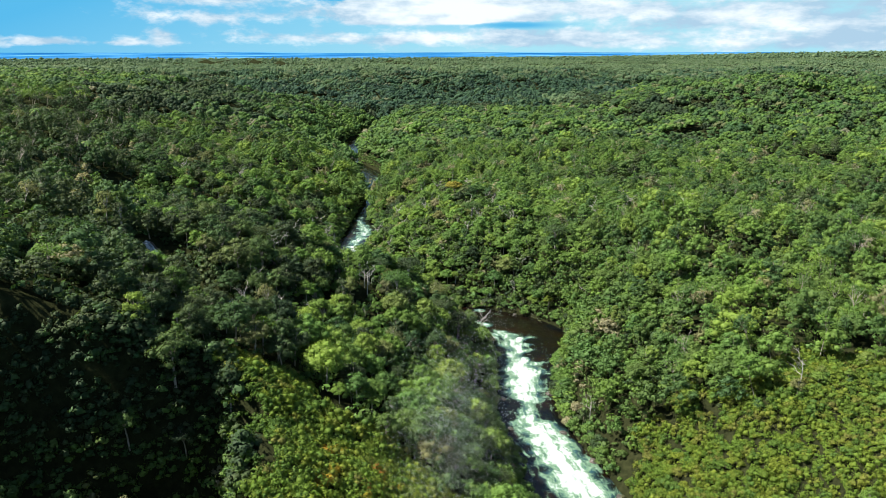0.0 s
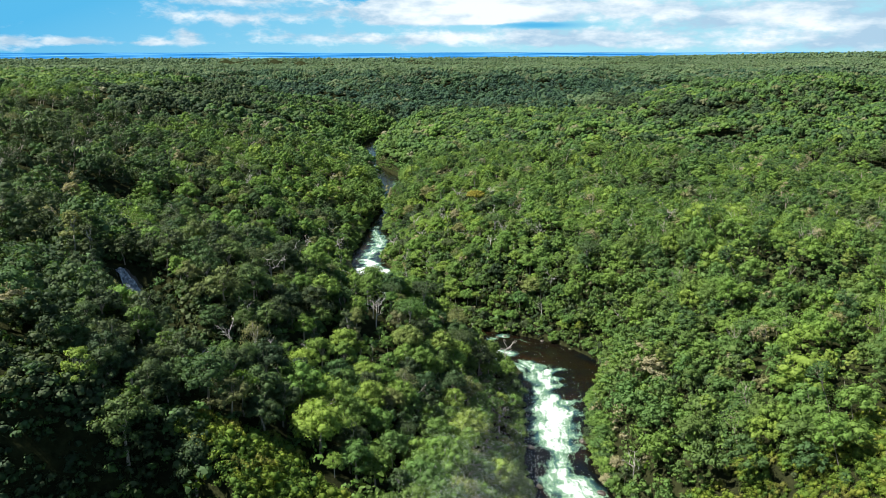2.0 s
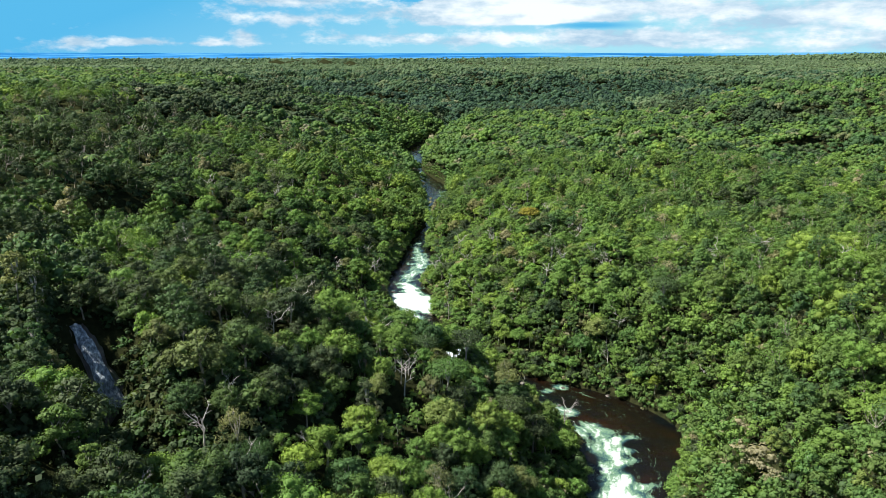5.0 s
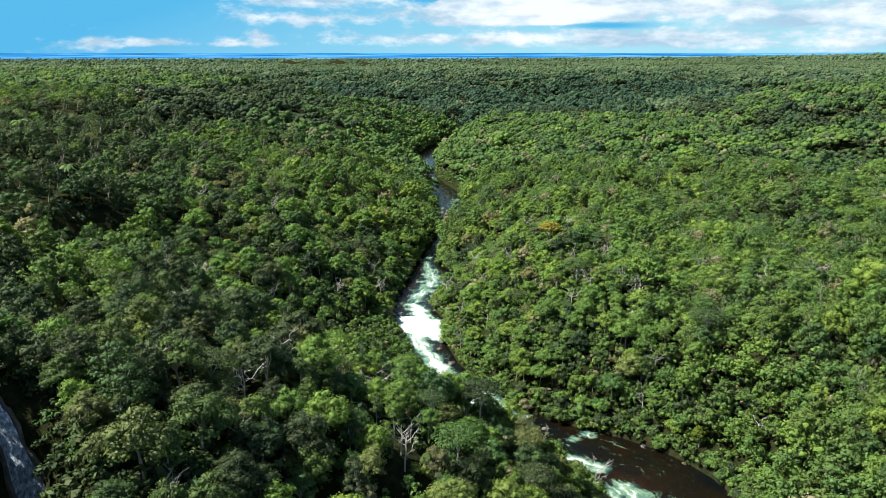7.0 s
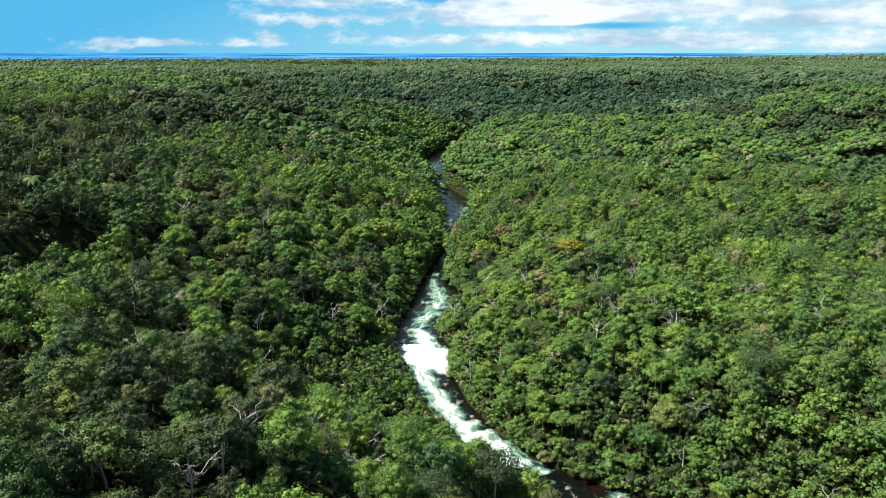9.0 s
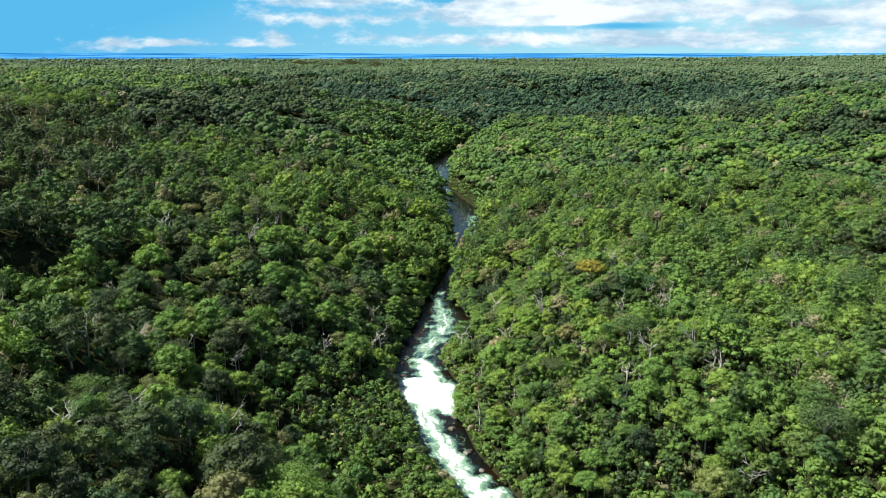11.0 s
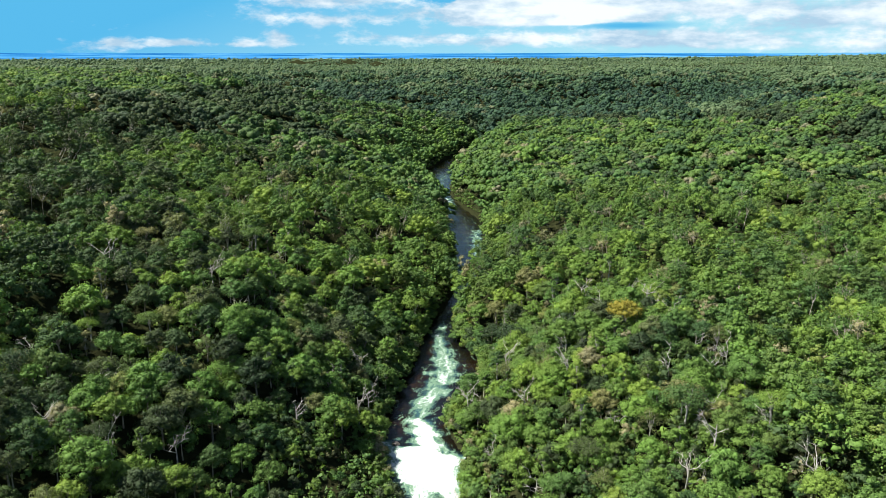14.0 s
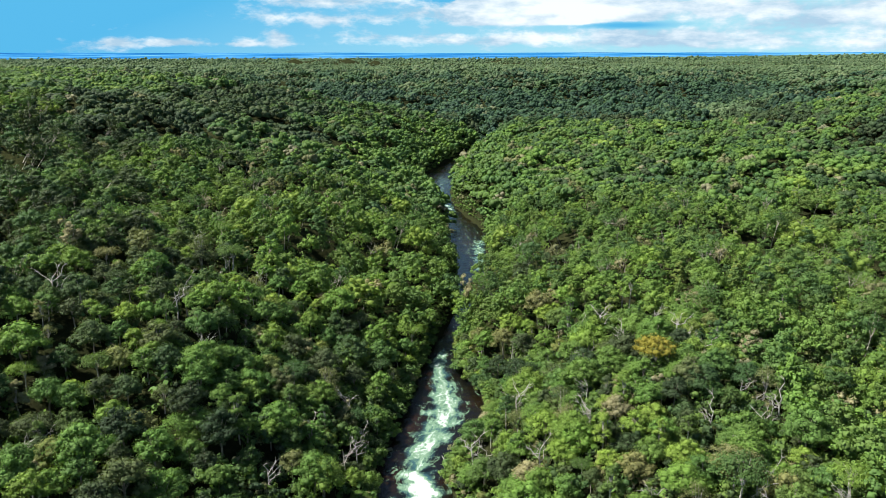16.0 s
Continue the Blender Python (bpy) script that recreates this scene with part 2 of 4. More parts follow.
def rock_material():
    mat, n, l, out = nodes_of("wet_rock")
    geo = n.new("ShaderNodeNewGeometry")
    f = noise_tex(n, l, 0.9, 7.0, 0.65, geo.outputs["Position"])
    g = noise_tex(n, l, 0.25, 3.0, 0.6, geo.outputs["Position"])
    col = ramp_node(n, l, f, [(0.3, (0.022, 0.019, 0.017)), (0.52, (0.060, 0.050, 0.042)), (0.7, (0.13, 0.108, 0.088))])
    moss = ramp_node(n, l, g, [(0.5, (0, 0, 0)), (0.62, (0.6, 0.6, 0.6))])
    col = mix_rgb(n, l, moss, col, (0.06, 0.075, 0.02))
    p = n.new("ShaderNodeBsdfPrincipled")
    l.new(col, p.inputs["Base Color"])
    p.inputs["Roughness"].default_value = 0.5
    bump = n.new("ShaderNodeBump")
    bump.inputs["Strength"].default_value, bump.inputs["Distance"].default_value = 0.7, 0.25
    l.new(f, bump.inputs["Height"])
    l.new(bump.outputs[0], p.inputs["Normal"])
    l.new(p.outputs[0], out.inputs[0])
    return mat


def water_material():
    """Tea-brown river: dark glossy water, green where air is mixed in, white broken foam on the rapids."""
    mat, n, l, out = nodes_of("river_water")
    uv = n.new("ShaderNodeUVMap")
    uv.uv_map = "flow"
    geo = n.new("ShaderNodeNewGeometry")
    at = n.new("ShaderNodeAttribute")
    at.attribute_name = "foam"
    amount = at.outputs["Fac"]
    mp = n.new("ShaderNodeMapping")
    mp.inputs["Scale"].default_value = (0.16, 0.55, 1)
    l.new(uv.outputs[0], mp.inputs["Vector"])
    warp = n.new("ShaderNodeTexNoise")
    warp.inputs["Scale"].default_value, warp.inputs["Detail"].default_value = 0.35, 3.0
    l.new(geo.outputs["Position"], warp.inputs["Vector"])
    add = n.new("ShaderNodeVectorMath")
    add.operation = "MULTIPLY_ADD"
    l.new(warp.outputs["Color"], add.inputs[0])
    add.inputs[1].default_value = (1.6, 1.6, 0)
    l.new(mp.outputs[0], add.inputs[2])
    streak = noise_tex(n, l, 1.0, 9.0, 0.68, add.outputs[0])
    speck = noise_tex(n, l, 1.3, 6.0, 0.7, geo.outputs["Position"])
    s = math_node(n, l, "ADD", math_node(n, l, "MULTIPLY", streak, 0.75), math_node(n, l, "MULTIPLY", speck, 0.25))
    s = math_node(n, l, "ADD", math_node(n, l, "MULTIPLY", math_node(n, l, "SUBTRACT", s, 0.5), 1.7), 0.5)
    level = math_node(n, l, "ADD", s, math_node(n, l, "MULTIPLY", amount, 0.58))
    white = n.new("ShaderNodeMapRange")
    white.interpolation_type = "SMOOTHSTEP"
    l.new(level, white.inputs["Value"])
    white.inputs["From Min"].default_value, white.inputs["From Max"].default_value = 0.78, 1.04
    green = n.new("ShaderNodeMapRange")
    green.interpolation_type = "SMOOTHSTEP"
    l.new(level, green.inputs["Value"])
    green.inputs["From Min"].default_value, green.inputs["From Max"].default_value = 0.60, 0.82
    deep = ramp_node(n, l, noise_tex(n, l, 0.09, 3.0, 0.5, geo.outputs["Position"]),
                     [(0.35, (0.002, 0.003, 0.0035)), (0.55, (0.005, 0.0035, 0.002)), (0.66, (0.010, 0.0045, 0.002)), (0.75, (0.012, 0.008, 0.003))])
    # blue-green of stirred water, also in place of the sky it reflects
    stirred = n.new("ShaderNodeMapRange")
    l.new(amount, stirred.inputs["Value"])
    stirred.inputs["From Min"].default_value, stirred.inputs["From Max"].default_value = 0.16, 0.5
    deep = mix_rgb(n, l, stirred.outputs[0], deep, (0.022, 0.062, 0.072))
    col = mix_rgb(n, l, green.outputs[0], deep, (0.11, 0.19, 0.12))
    col = mix_rgb(n, l, white.outputs[0], col, (0.44, 0.49, 0.49))
    p = n.new("ShaderNodeBsdfPrincipled")
    l.new(col, p.inputs["Base Color"])
    p.inputs["IOR"].default_value = 1.33
    p.inputs["Specular IOR Level"].default_value = 0.5
    r = n.new("ShaderNodeMapRange")
    l.new(white.outputs[0], r.inputs["Value"])
    r.inputs["To Min"].default_value, r.inputs["To Max"].default_value = 0.12, 0.75
    l.new(r.outputs[0], p.inputs["Roughness"])
    bump = n.new("ShaderNodeBump")
    bump.inputs["Strength"].default_value, bump.inputs["Distance"].default_value = 0.5, 0.35
    l.new(s, bump.inputs["Height"])
    l.new(bump.outputs[0], p.inputs["Normal"])
    l.new(p.outputs[0], out.inputs[0])
    return mat


floor_mat, rock_mat, water_mat = ground_material(), rock_material(), water_material()


def fall_material():
    mat, n, l, out = nodes_of("falling_water")
    tc = n.new("ShaderNodeTexCoord")
    mp = n.new("ShaderNodeMapping")
    mp.inputs["Scale"].default_value = (2.2, 2.2, 0.22)
    l.new(tc.outputs["Object"], mp.inputs["Vector"])
    f = noise_tex(n, l, 1.0, 8.0, 0.65, mp.outputs[0])
    col = ramp_node(n, l, f, [(0.40, (0.05, 0.065, 0.08)), (0.56, (0.22, 0.27, 0.32)), (0.70, (0.75, 0.78, 0.8))])
    p = n.new("ShaderNodeBsdfPrincipled")
    l.new(col, p.inputs["Base Color"])
    p.inputs["Roughness"].default_value = 0.45
    bump = n.new("ShaderNodeBump")
    bump.inputs["Strength"].default_value, bump.inputs["Distance"].default_value = 0.6, 0.3
    l.new(f, bump.inputs["Height"])
    l.new(bump.outputs[0], p.inputs["Normal"])
    l.new(p.outputs[0], out.inputs[0])
    return mat


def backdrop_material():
    mat, n, l, out = nodes_of("blue_haze_glow")
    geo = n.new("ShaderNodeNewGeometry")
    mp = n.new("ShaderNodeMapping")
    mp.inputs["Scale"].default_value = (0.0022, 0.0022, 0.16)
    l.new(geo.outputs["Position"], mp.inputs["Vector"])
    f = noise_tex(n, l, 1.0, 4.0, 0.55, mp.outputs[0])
    # distance haze painted as blue and made to glow
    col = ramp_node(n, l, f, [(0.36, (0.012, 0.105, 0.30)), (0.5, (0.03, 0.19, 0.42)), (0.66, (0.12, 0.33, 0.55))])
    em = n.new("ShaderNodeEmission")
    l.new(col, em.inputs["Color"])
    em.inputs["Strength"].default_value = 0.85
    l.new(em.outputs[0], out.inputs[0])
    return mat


# ---------------------------------------------------------------- the lie of the land
WATER = 9.0
# the river's middle line: x, y, half width
RIVER = np.array([(40, 92, 11), (31.5, 115, 10.5), (28, 136, 9.8), (25.3, 150, 8.8), (21.5, 166, 8.4), (23, 183, 8), (24.5, 200, 8.8), (27, 212, 11.5), (28, 224, 13.5), (22, 233, 12),
                  (12, 240, 10), (2, 245.5, 8), (-8, 253, 6.6), (-18, 265.5, 5.8), (-29, 283, 6.2), (-35, 299, 6.4), (-38.5, 312, 9), (-44, 327, 6.8), (-43, 338, 7.4),
                  (-40.5, 348, 9.8), (-40, 358, 9.8), (-42, 369, 8), (-45.5, 381, 4.6), (-46, 393, 3.3), (-45, 411, 2.4), (-43.5, 431, 3), (-45.5, 465, 4.4), (-48, 490, 5.6),
                  (-51.5, 512, 8.2), (-53, 530, 9.6), (-57.5, 548, 8), (-63.5, 570, 4.6), (-70.5, 592, 3.2), (-78, 615, 4.6), (-85, 645, 7.5), (-90.5, 675, 11), (-92.5, 700, 11.5),
                  (-91, 722, 10), (-88, 770, 8), (-80, 830, 8), (-71, 882, 7)], float)
_sp = np.concatenate([[0], np.cumsum(np.hypot(np.diff(RIVER[:, 0]), np.diff(RIVER[:, 1])))])


def smooth(t):
    t = np.clip(t, 0, 1)
    return t * t * (3 - 2 * t)


def level(y):
    """Height of the water along the valley, with the two ledges that it falls over."""
    return WATER + 0.004 * (np.asarray(y, float) - 150) + 0.7 * smooth((y - 258) / 8) + 1.3 * smooth((y - 301) / 9)


def river_edge(x, y):
    """Distance from the water's edge; negative in the water."""
    x, y = np.asarray(x, float), np.asarray(y, float)
    best = np.full(x.shape, 1e9)
    for (ax, ay, aw), (bx, by, bw) in zip(RIVER[:-1], RIVER[1:]):
        dx, dy = bx - ax, by - ay
        t = np.clip(((x - ax) * dx + (y - ay) * dy) / (dx * dx + dy * dy), 0, 1)
        best = np.minimum(best, np.hypot(x - ax - t * dx, y - ay - t * dy) - (aw + t * (bw - aw)))
    return best


def waves(x, y, scale, seed):
    """Smooth rolling noise in about -1..1."""
    r = np.random.RandomState(seed)
    v = 0
    for k in range(7):
        a, ph, f = r.uniform(0, math.tau), r.uniform(0, math.tau), r.uniform(0.6, 1.9) / scale
        v = v + np.sin(math.tau * f * (x * math.cos(a) + y * math.sin(a)) + ph)
    return v / 3.6


def land(x, y):
    """Height of the ground."""
    x, y = np.asarray(x, float), np.asarray(y, float)
    e = np.maximum(river_edge(x, y), 0)
    xr = np.interp(y, RIVER[:, 1], RIVER[:, 0])
    left = x < xr
    slope = np.interp(y, [100, 160, 300, 400, 450, 640, 800, 1000], [0.60, 0.58, 0.43, 0.28, 0.25, 0.42, 0.38, 0.2])
    hl = 66 + 8 * smooth((e - 150) / 260) - 50 * smooth((y - 775 - 0.42 * (x + 150)) / 130) * smooth((x + 470 + 0.12 * (y - 700)) / 190)
    bend = np.exp(-((y - 256) / 34) ** 2)                 # the left bank lies low where the river turns
    zl = 5 - 4 * bend + hl * np.tanh(slope * (e - 13 * bend * (1 - np.exp(-e / 13))) / hl)
    zr = 5 + 12 * np.tanh(e / 22) + 12 * np.exp(-(((x - 88) / 55) ** 2 + ((y - 240) / 65) ** 2)) + 7 * smooth((70 - (y - 110)) / 60) * np.tanh(e / 40)
    spur = smooth((x - 60 - 0.10 * (y - 700)) / 250) * smooth((y - 470) / 360)
    zr = zr + 35 * spur * (1 - 0.68 * smooth((y - 1010 - 0.12 * (x - 200)) / 130)) + 0.03 * np.maximum(x - 60, 0) * smooth((400 - y) / 200)
    zr = zr + (4 + 4 * smooth((y - 420) / 200)) * waves(x, y, 190, 14) * smooth((e - 60) / 120)
    z = level(y) + (np.where(left, zl, zr) + 2.5) * (1 - np.exp(-e / 11)) + 0.4
    z = np.where(river_edge(x, y) < 0, level(y) - 2.0, z)
    # steep little side valleys on the left hill
    for gx, gy, sx, sy, dip in ((-92, 204, 15, 30, 12), (-124, 272, 15, 26, 11), (-150, 350, 18, 30, 9), (-205, 520, 26, 45, 10)):
        z = z - dip * np.exp(-(((x - gx) / sx) ** 2 + ((y - gy) / sy) ** 2))
    rho = np.hypot(x, y)
    far = smooth((y - 925 - 190 * smooth((x - 110) / 160) + 50 * waves(x, y, 420, 5)) / 380)
    plateau = 76 + 5 * waves(x, y, 520, 8) * (1 - smooth((rho - 2200) / 1500)) - 4 * smooth((rho - 2000) / 2000)
    plateau = plateau - 9 * smooth((0.12 - x / np.maximum(rho, 1)) / 0.25) * smooth((rho - 1500) / 900)
    plateau = plateau + 34 * smooth((x / np.maximum(rho, 1) - 0.10) / 0.5) * smooth((rho - 2000) / 2600)
    z = z + far * (plateau - z)
    z = z + np.clip(e / 30, 0, 1) * (np.where(left, 2.4, 1.4) * waves(x, y, 36, 11) + np.where(left, 3.6, 2.2) * waves(x, y, 90, 12) * (1 + 0.8 * far))
    z = np.where((z > 71) & (rho < 1600), 71 + 5 * np.tanh((z - 71) / 9), z)          # the hills end in one level
    # the round hill that closes the left side
    z = z + 2 * np.exp(-(((x + 470) / 180) ** 2 + ((y - 960) / 140) ** 2)) - 9 * np.exp(-(((x + 420) / 260) ** 2 + ((y - 1260) / 110) ** 2))
    # the cleft of the side stream's fall
    z = z - 14 * np.exp(-(((x + 62.5) / 5.5) ** 2 + ((y - 155.5) / 5.5) ** 2))
    for gx, gy, dip in ((-57.5, 149.5, 8), (-51, 142.5, 8), (-44.5, 135.5, 6)):          # the ravine that it runs off through
        z = z - dip * np.exp(-(((x - gx) / 6.0) ** 2 + ((y - gy) / 6.0) ** 2))
    # the sheer-sided gorge beside the start of the flight
    gorge = smooth((106 + 0.28 * (x + 56) + 1.2 * waves(x, y, 22, 3) - y) / 8) * smooth((x + 86 + 3 * waves(x, y, 20, 4)) / 7) * smooth((-32 + 0.37 * np.clip(110 - y, 0, 60) - x + 3 * waves(x, y, 24, 6)) / 8)
    z = z + gorge * (4 - z)
    # the deep gorge under and behind the start of the flight
    return z - np.where(y < 80, smooth((80 - y) / 60) * 9, 0)


def mesh_object(name, verts, quads, mat, smooth_shade=False, parent=None, normals=None):
    """One mesh from arrays of corners and four-sided faces."""
    verts, quads = np.asarray(verts, np.float32), np.asarray(quads, np.int32)
    me = bpy.data.meshes.new(name)
    me.vertices.add(len(verts))
    me.vertices.foreach_set("co", verts.ravel())
    me.loops.add(quads.size)
    me.loops.foreach_set("vertex_index", quads.ravel())
    me.polygons.add(len(quads))
    me.polygons.foreach_set("loop_start", np.arange(0, quads.size, 4, dtype=np.int32))
    me.polygons.foreach_set("use_smooth", np.full(len(quads), smooth_shade))
    me.update(calc_edges=True)
    if normals is not None:                      # soft shading over a whole crown
        me.attributes.new("custom_normal", "FLOAT_VECTOR", "POINT").data.foreach_set("vector", np.asarray(normals, np.float32).ravel())
    me.materials.append(mat)
    ob = new(name, me)
    if parent:
        ob.parent = parent
    return ob


def grid_quads(nr, nc):
    a = (np.arange(nr - 1)[:, None] * nc + np.arange(nc - 1)[None, :]).ravel()
    return np.stack([a, a + 1, a + nc + 1, a + nc], 1)


def build_ground():
    ys = [-700.0]
    while ys[-1] < 4960:
        y = ys[-1]
        ys.append(y + (60 if y < -60 else 8 if y < 70 else 3.2 if y < 420 else 3.2 + (y - 420) * 0.016))
    ys = np.array(ys)
    u = np.linspace(-1, 1, 181)
    xr = np.interp(ys, RIVER[:, 1], RIVER[:, 0])
    w = 420 + 0.95 * np.maximum(ys, 0)
    x = xr[:, None] + w[:, None] * (0.16 * u + 0.84 * u ** 3)[None, :]
    y = np.repeat(ys[:, None], len(u), 1)
    z = land(x, y)
    ob = mesh_object("ground", np.stack([x, y, z], -1).reshape(-1, 3), grid_quads(len(ys), len(u)), floor_mat, True)
    tagged(ob, "dark leaf-littered forest floor over hills and valley", "ground", kind="structure")


def river_frame(x, y):
    """For places near the river: distance upstream, signed distance from the middle (right positive) and half width."""
    best, s, lat, hw = np.full(x.shape, 1e9), np.zeros(x.shape), np.zeros(x.shape), np.zeros(x.shape)
    for i in range(len(RIVER) - 1):
        (ax, ay, aw), (bx, by, bw) = RIVER[i], RIVER[i + 1]
        dx, dy = bx - ax, by - ay
        ln = math.hypot(dx, dy)
        t = np.clip(((x - ax) * dx + (y - ay) * dy) / ln ** 2, 0, 1)
        d = np.hypot(x - ax - t * dx, y - ay - t * dy)
        w = aw + t * (bw - aw)
        side = np.where((x - ax) * dy - (y - ay) * dx > 0, 1.0, -1.0)
        near = d - w < best
        best = np.where(near, d - w, best)
        s, lat, hw = np.where(near, _sp[i] + t * ln, s), np.where(near, d * side, lat), np.where(near, w, hw)
    return best, s, lat, hw


def build_river():
    """The water as one sheet over the channel, with raised broken water on the rapids."""
    step = 0.7
    gx, gy = np.arange(-114, 66, step), np.arange(80, 887, step)
    x, y = np.meshgrid(gx, gy)
    edge, s, lat, hw = river_frame(x, y)
    v = lat / hw + 0.16 * waves(x, y, 8, 26)
    real_y, y = y, y + 3.0 * waves(x, y, 11, 27) + 2.5 * v
    band = lambda a, b, f: smooth((y - a) / f + 0.5) * smooth((b - y) / f + 0.5)
    bump = lambda c, wd: np.exp(-((v - c) / wd) ** 2)
    foam = band(92, 168, 8) * bump(0.2, 0.62) * 0.86
    for a, b, f, c, wd, k in ((178, 204, 6, -0.05, 0.62, 0.86), (167, 180, 4, 0.05, 0.3, 0.55), (203, 221, 8, -0.32, 0.34, 0.72), (218, 227, 4, -0.5, 0.3, 0.62),
                              (258, 273, 4, 0.1, 0.8, 1.0), (271, 292, 5, -0.05, 0.5, 0.82), (288, 303, 5, -0.25, 0.5, 0.78), (302, 317, 4, 0.1, 0.95, 1.5), (317, 331, 5, 0.3, 0.42, 1.0),
                              (330, 394, 10, -0.02, 0.40, 0.62), (478, 524, 10, 0.6, 0.4, 0.42), (455, 560, 30, 0.1, 0.6, 0.12), (586, 606, 6, 0.0, 0.6, 0.6), (640, 700, 20, 0.3, 0.5, 0.22)):
        foam = np.maximum(foam, band(a, b, f) * bump(c, wd) * k)
    y = real_y
    for bx, by, br, k in ((9.4, 234.3, 3.6, 1.15), (14.5, 233.0, 2.6, 0.85), (15.4, 223.0, 4.0, 0.75), (13.3, 247.6, 2.2, 0.65), (9.5, 244.5, 1.6, 0.6)):
        foam = np.maximum(foam, k * np.exp(-(((x - bx) / br) ** 2 + ((y - by) / (br * 0.8)) ** 2)))
    z = level(y) + foam * 0.28 * waves(x, y, 4.5, 21) + 0.05 * waves(x, y, 3.1, 22)
    q = grid_quads(*x.shape)
    q = q[edge.ravel()[q].min(1) < 1.2]
    ids, q = np.unique(q, return_inverse=True)
    q = q.reshape(-1, 4)
    ob = mesh_object("river_water", np.stack([x, y, z], -1).reshape(-1, 3)[ids], q, water_mat, True)
    ob.data.attributes.new("foam", "FLOAT", "POINT").data.foreach_set("value", foam.astype(np.float32).ravel()[ids])
    uv = ob.data.uv_layers.new(name="flow")
    flat = np.stack([s.ravel(), lat.ravel()], -1)[ids][q.ravel()]
    uv.data.foreach_set("uv", flat.astype(np.float32).ravel())
    tagged(ob, "tea-brown river water with white foaming rapids", "water", kind="structure")


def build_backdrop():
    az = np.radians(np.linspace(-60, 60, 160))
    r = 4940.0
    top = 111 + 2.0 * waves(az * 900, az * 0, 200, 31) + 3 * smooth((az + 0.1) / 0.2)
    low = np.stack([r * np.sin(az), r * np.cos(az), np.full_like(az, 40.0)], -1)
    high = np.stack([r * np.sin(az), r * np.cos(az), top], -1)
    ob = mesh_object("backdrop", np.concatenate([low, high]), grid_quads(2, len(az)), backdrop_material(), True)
    tagged(ob, "glowing backdrop strip painted as hazy blue distant hills", "hills", kind="structure")


build_ground()
build_river()
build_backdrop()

# ---------------------------------------------------------------- trees
def leaf_quads(centre, normal, size, rng, width=0.72, droop=0.22):
    """Leaf sprays: folded lozenges that face roughly along the normals."""
    n = len(centre)
    nn = normal + rng.normal(0, 0.30, (n, 3))
    nn /= np.linalg.norm(nn, axis=1, keepdims=True) + 1e-9
    t = rng.normal(0, 1, (n, 3))
    t -= nn * (t * nn).sum(1, keepdims=True)
    t /= np.linalg.norm(t, axis=1, keepdims=True) + 1e-9
    b = np.cross(nn, t)
    s = size[:, None]
    w = width * rng.uniform(0.7, 1.2, (n, 1))
    v = np.stack([centre - t * s - nn * s * droop, centre - b * s * w, centre + t * s - nn * s * droop, centre + b * s * w], 1)
    return v.reshape(-1, 3), np.arange(4 * n).reshape(-1, 4)


def crown_arrays(seed, radius, base, top, lobes, leaves, size, flat=0.62, core=True, sides=6, solid=0.66, ragged=0.16, fuzz=0.27):
    """A crown of many leaf sprays gathered in lobes, open below."""
    rng = np.random.RandomState(seed)
    many = lobes > 8
    lobes = int(lobes * 1.9) if many else lobes
    a = np.arange(lobes) * 2.39996 + rng.uniform(0, 6)
    rr = radius * 0.78 * np.sqrt((np.arange(lobes) + 0.35) / lobes) * rng.uniform(0.8, 1.15, lobes)
    lr = radius * (rng.uniform(0.13, 0.33, lobes) if many else rng.uniform(0.26, 0.46, lobes) * (1.15 if lobes < 7 else 1.0))
    lz = base + (top - base) * (1 - flat * (rr / radius) ** 2) * rng.uniform(0.62 if many else 0.78, 1.0, lobes) - lr * 0.6
    c = np.stack([rr * np.cos(a), rr * np.sin(a), lz], 1)
    which = rng.choice(lobes, leaves, p=lr ** 2 / (lr ** 2).sum())
    d = rng.normal(0, 1, (leaves, 3))
    d[:, 2] = np.abs(d[:, 2]) * 1.15 - 0.45
    d /= np.linalg.norm(d, axis=1, keepdims=True)
    depth = rng.uniform(0.93 - fuzz, 0.93 + fuzz, leaves) + rng.normal(0, 0.05, leaves)
    p = c[which] + d * lr[which][:, None] * depth[:, None] * np.array([1, 1, 0.78])
    v, q = leaf_quads(p, d + np.array([0, 0, 0.35]), size * rng.uniform(0.55, 1.35, leaves), rng)
    dome = p / np.array([radius, radius, max(top - base, 0.5)]) + np.array([0, 0, -base / max(top - base, 0.5)])
    dome /= np.linalg.norm(dome, axis=1, keepdims=True) + 1e-9
    soft = 0.68 * d + 0.32 * dome + np.array([0, 0, 0.06 + 4.0 * max(0.2 - fuzz, 0)]) + rng.normal(0, ragged, d.shape)
    soft /= np.linalg.norm(soft, axis=1, keepdims=True) + 1e-9
    nrm = np.repeat(soft, 4, 0)
    if core:
        m = sides
        ring = np.arange(m) * math.tau / m
        rows = np.array([[0.86, -0.5], [1.0, 0.05], [0.66, 0.62], [0.12, 0.86]] if m > 5 else [[0.95, -0.4], [0.8, 0.4], [0.1, 0.85]])
        kv = np.array([[r * math.cos(t), r * math.sin(t), h] for r, h in rows for t in ring])
        kq = np.array([[i * m + j, i * m + (j + 1) % m, i * m + m + (j + 1) % m, i * m + m + j] for i in range(len(rows) - 1) for j in range(m)])
        for i in range(lobes):
            q = np.concatenate([q, len(v) + kq])
            v = np.concatenate([v, c[i] + kv * lr[i] * np.array([solid, solid, solid * 0.78])])
            nrm = np.concatenate([nrm, kv / np.linalg.norm(kv, axis=1, keepdims=True)])
    return v, q, nrm, c, lr


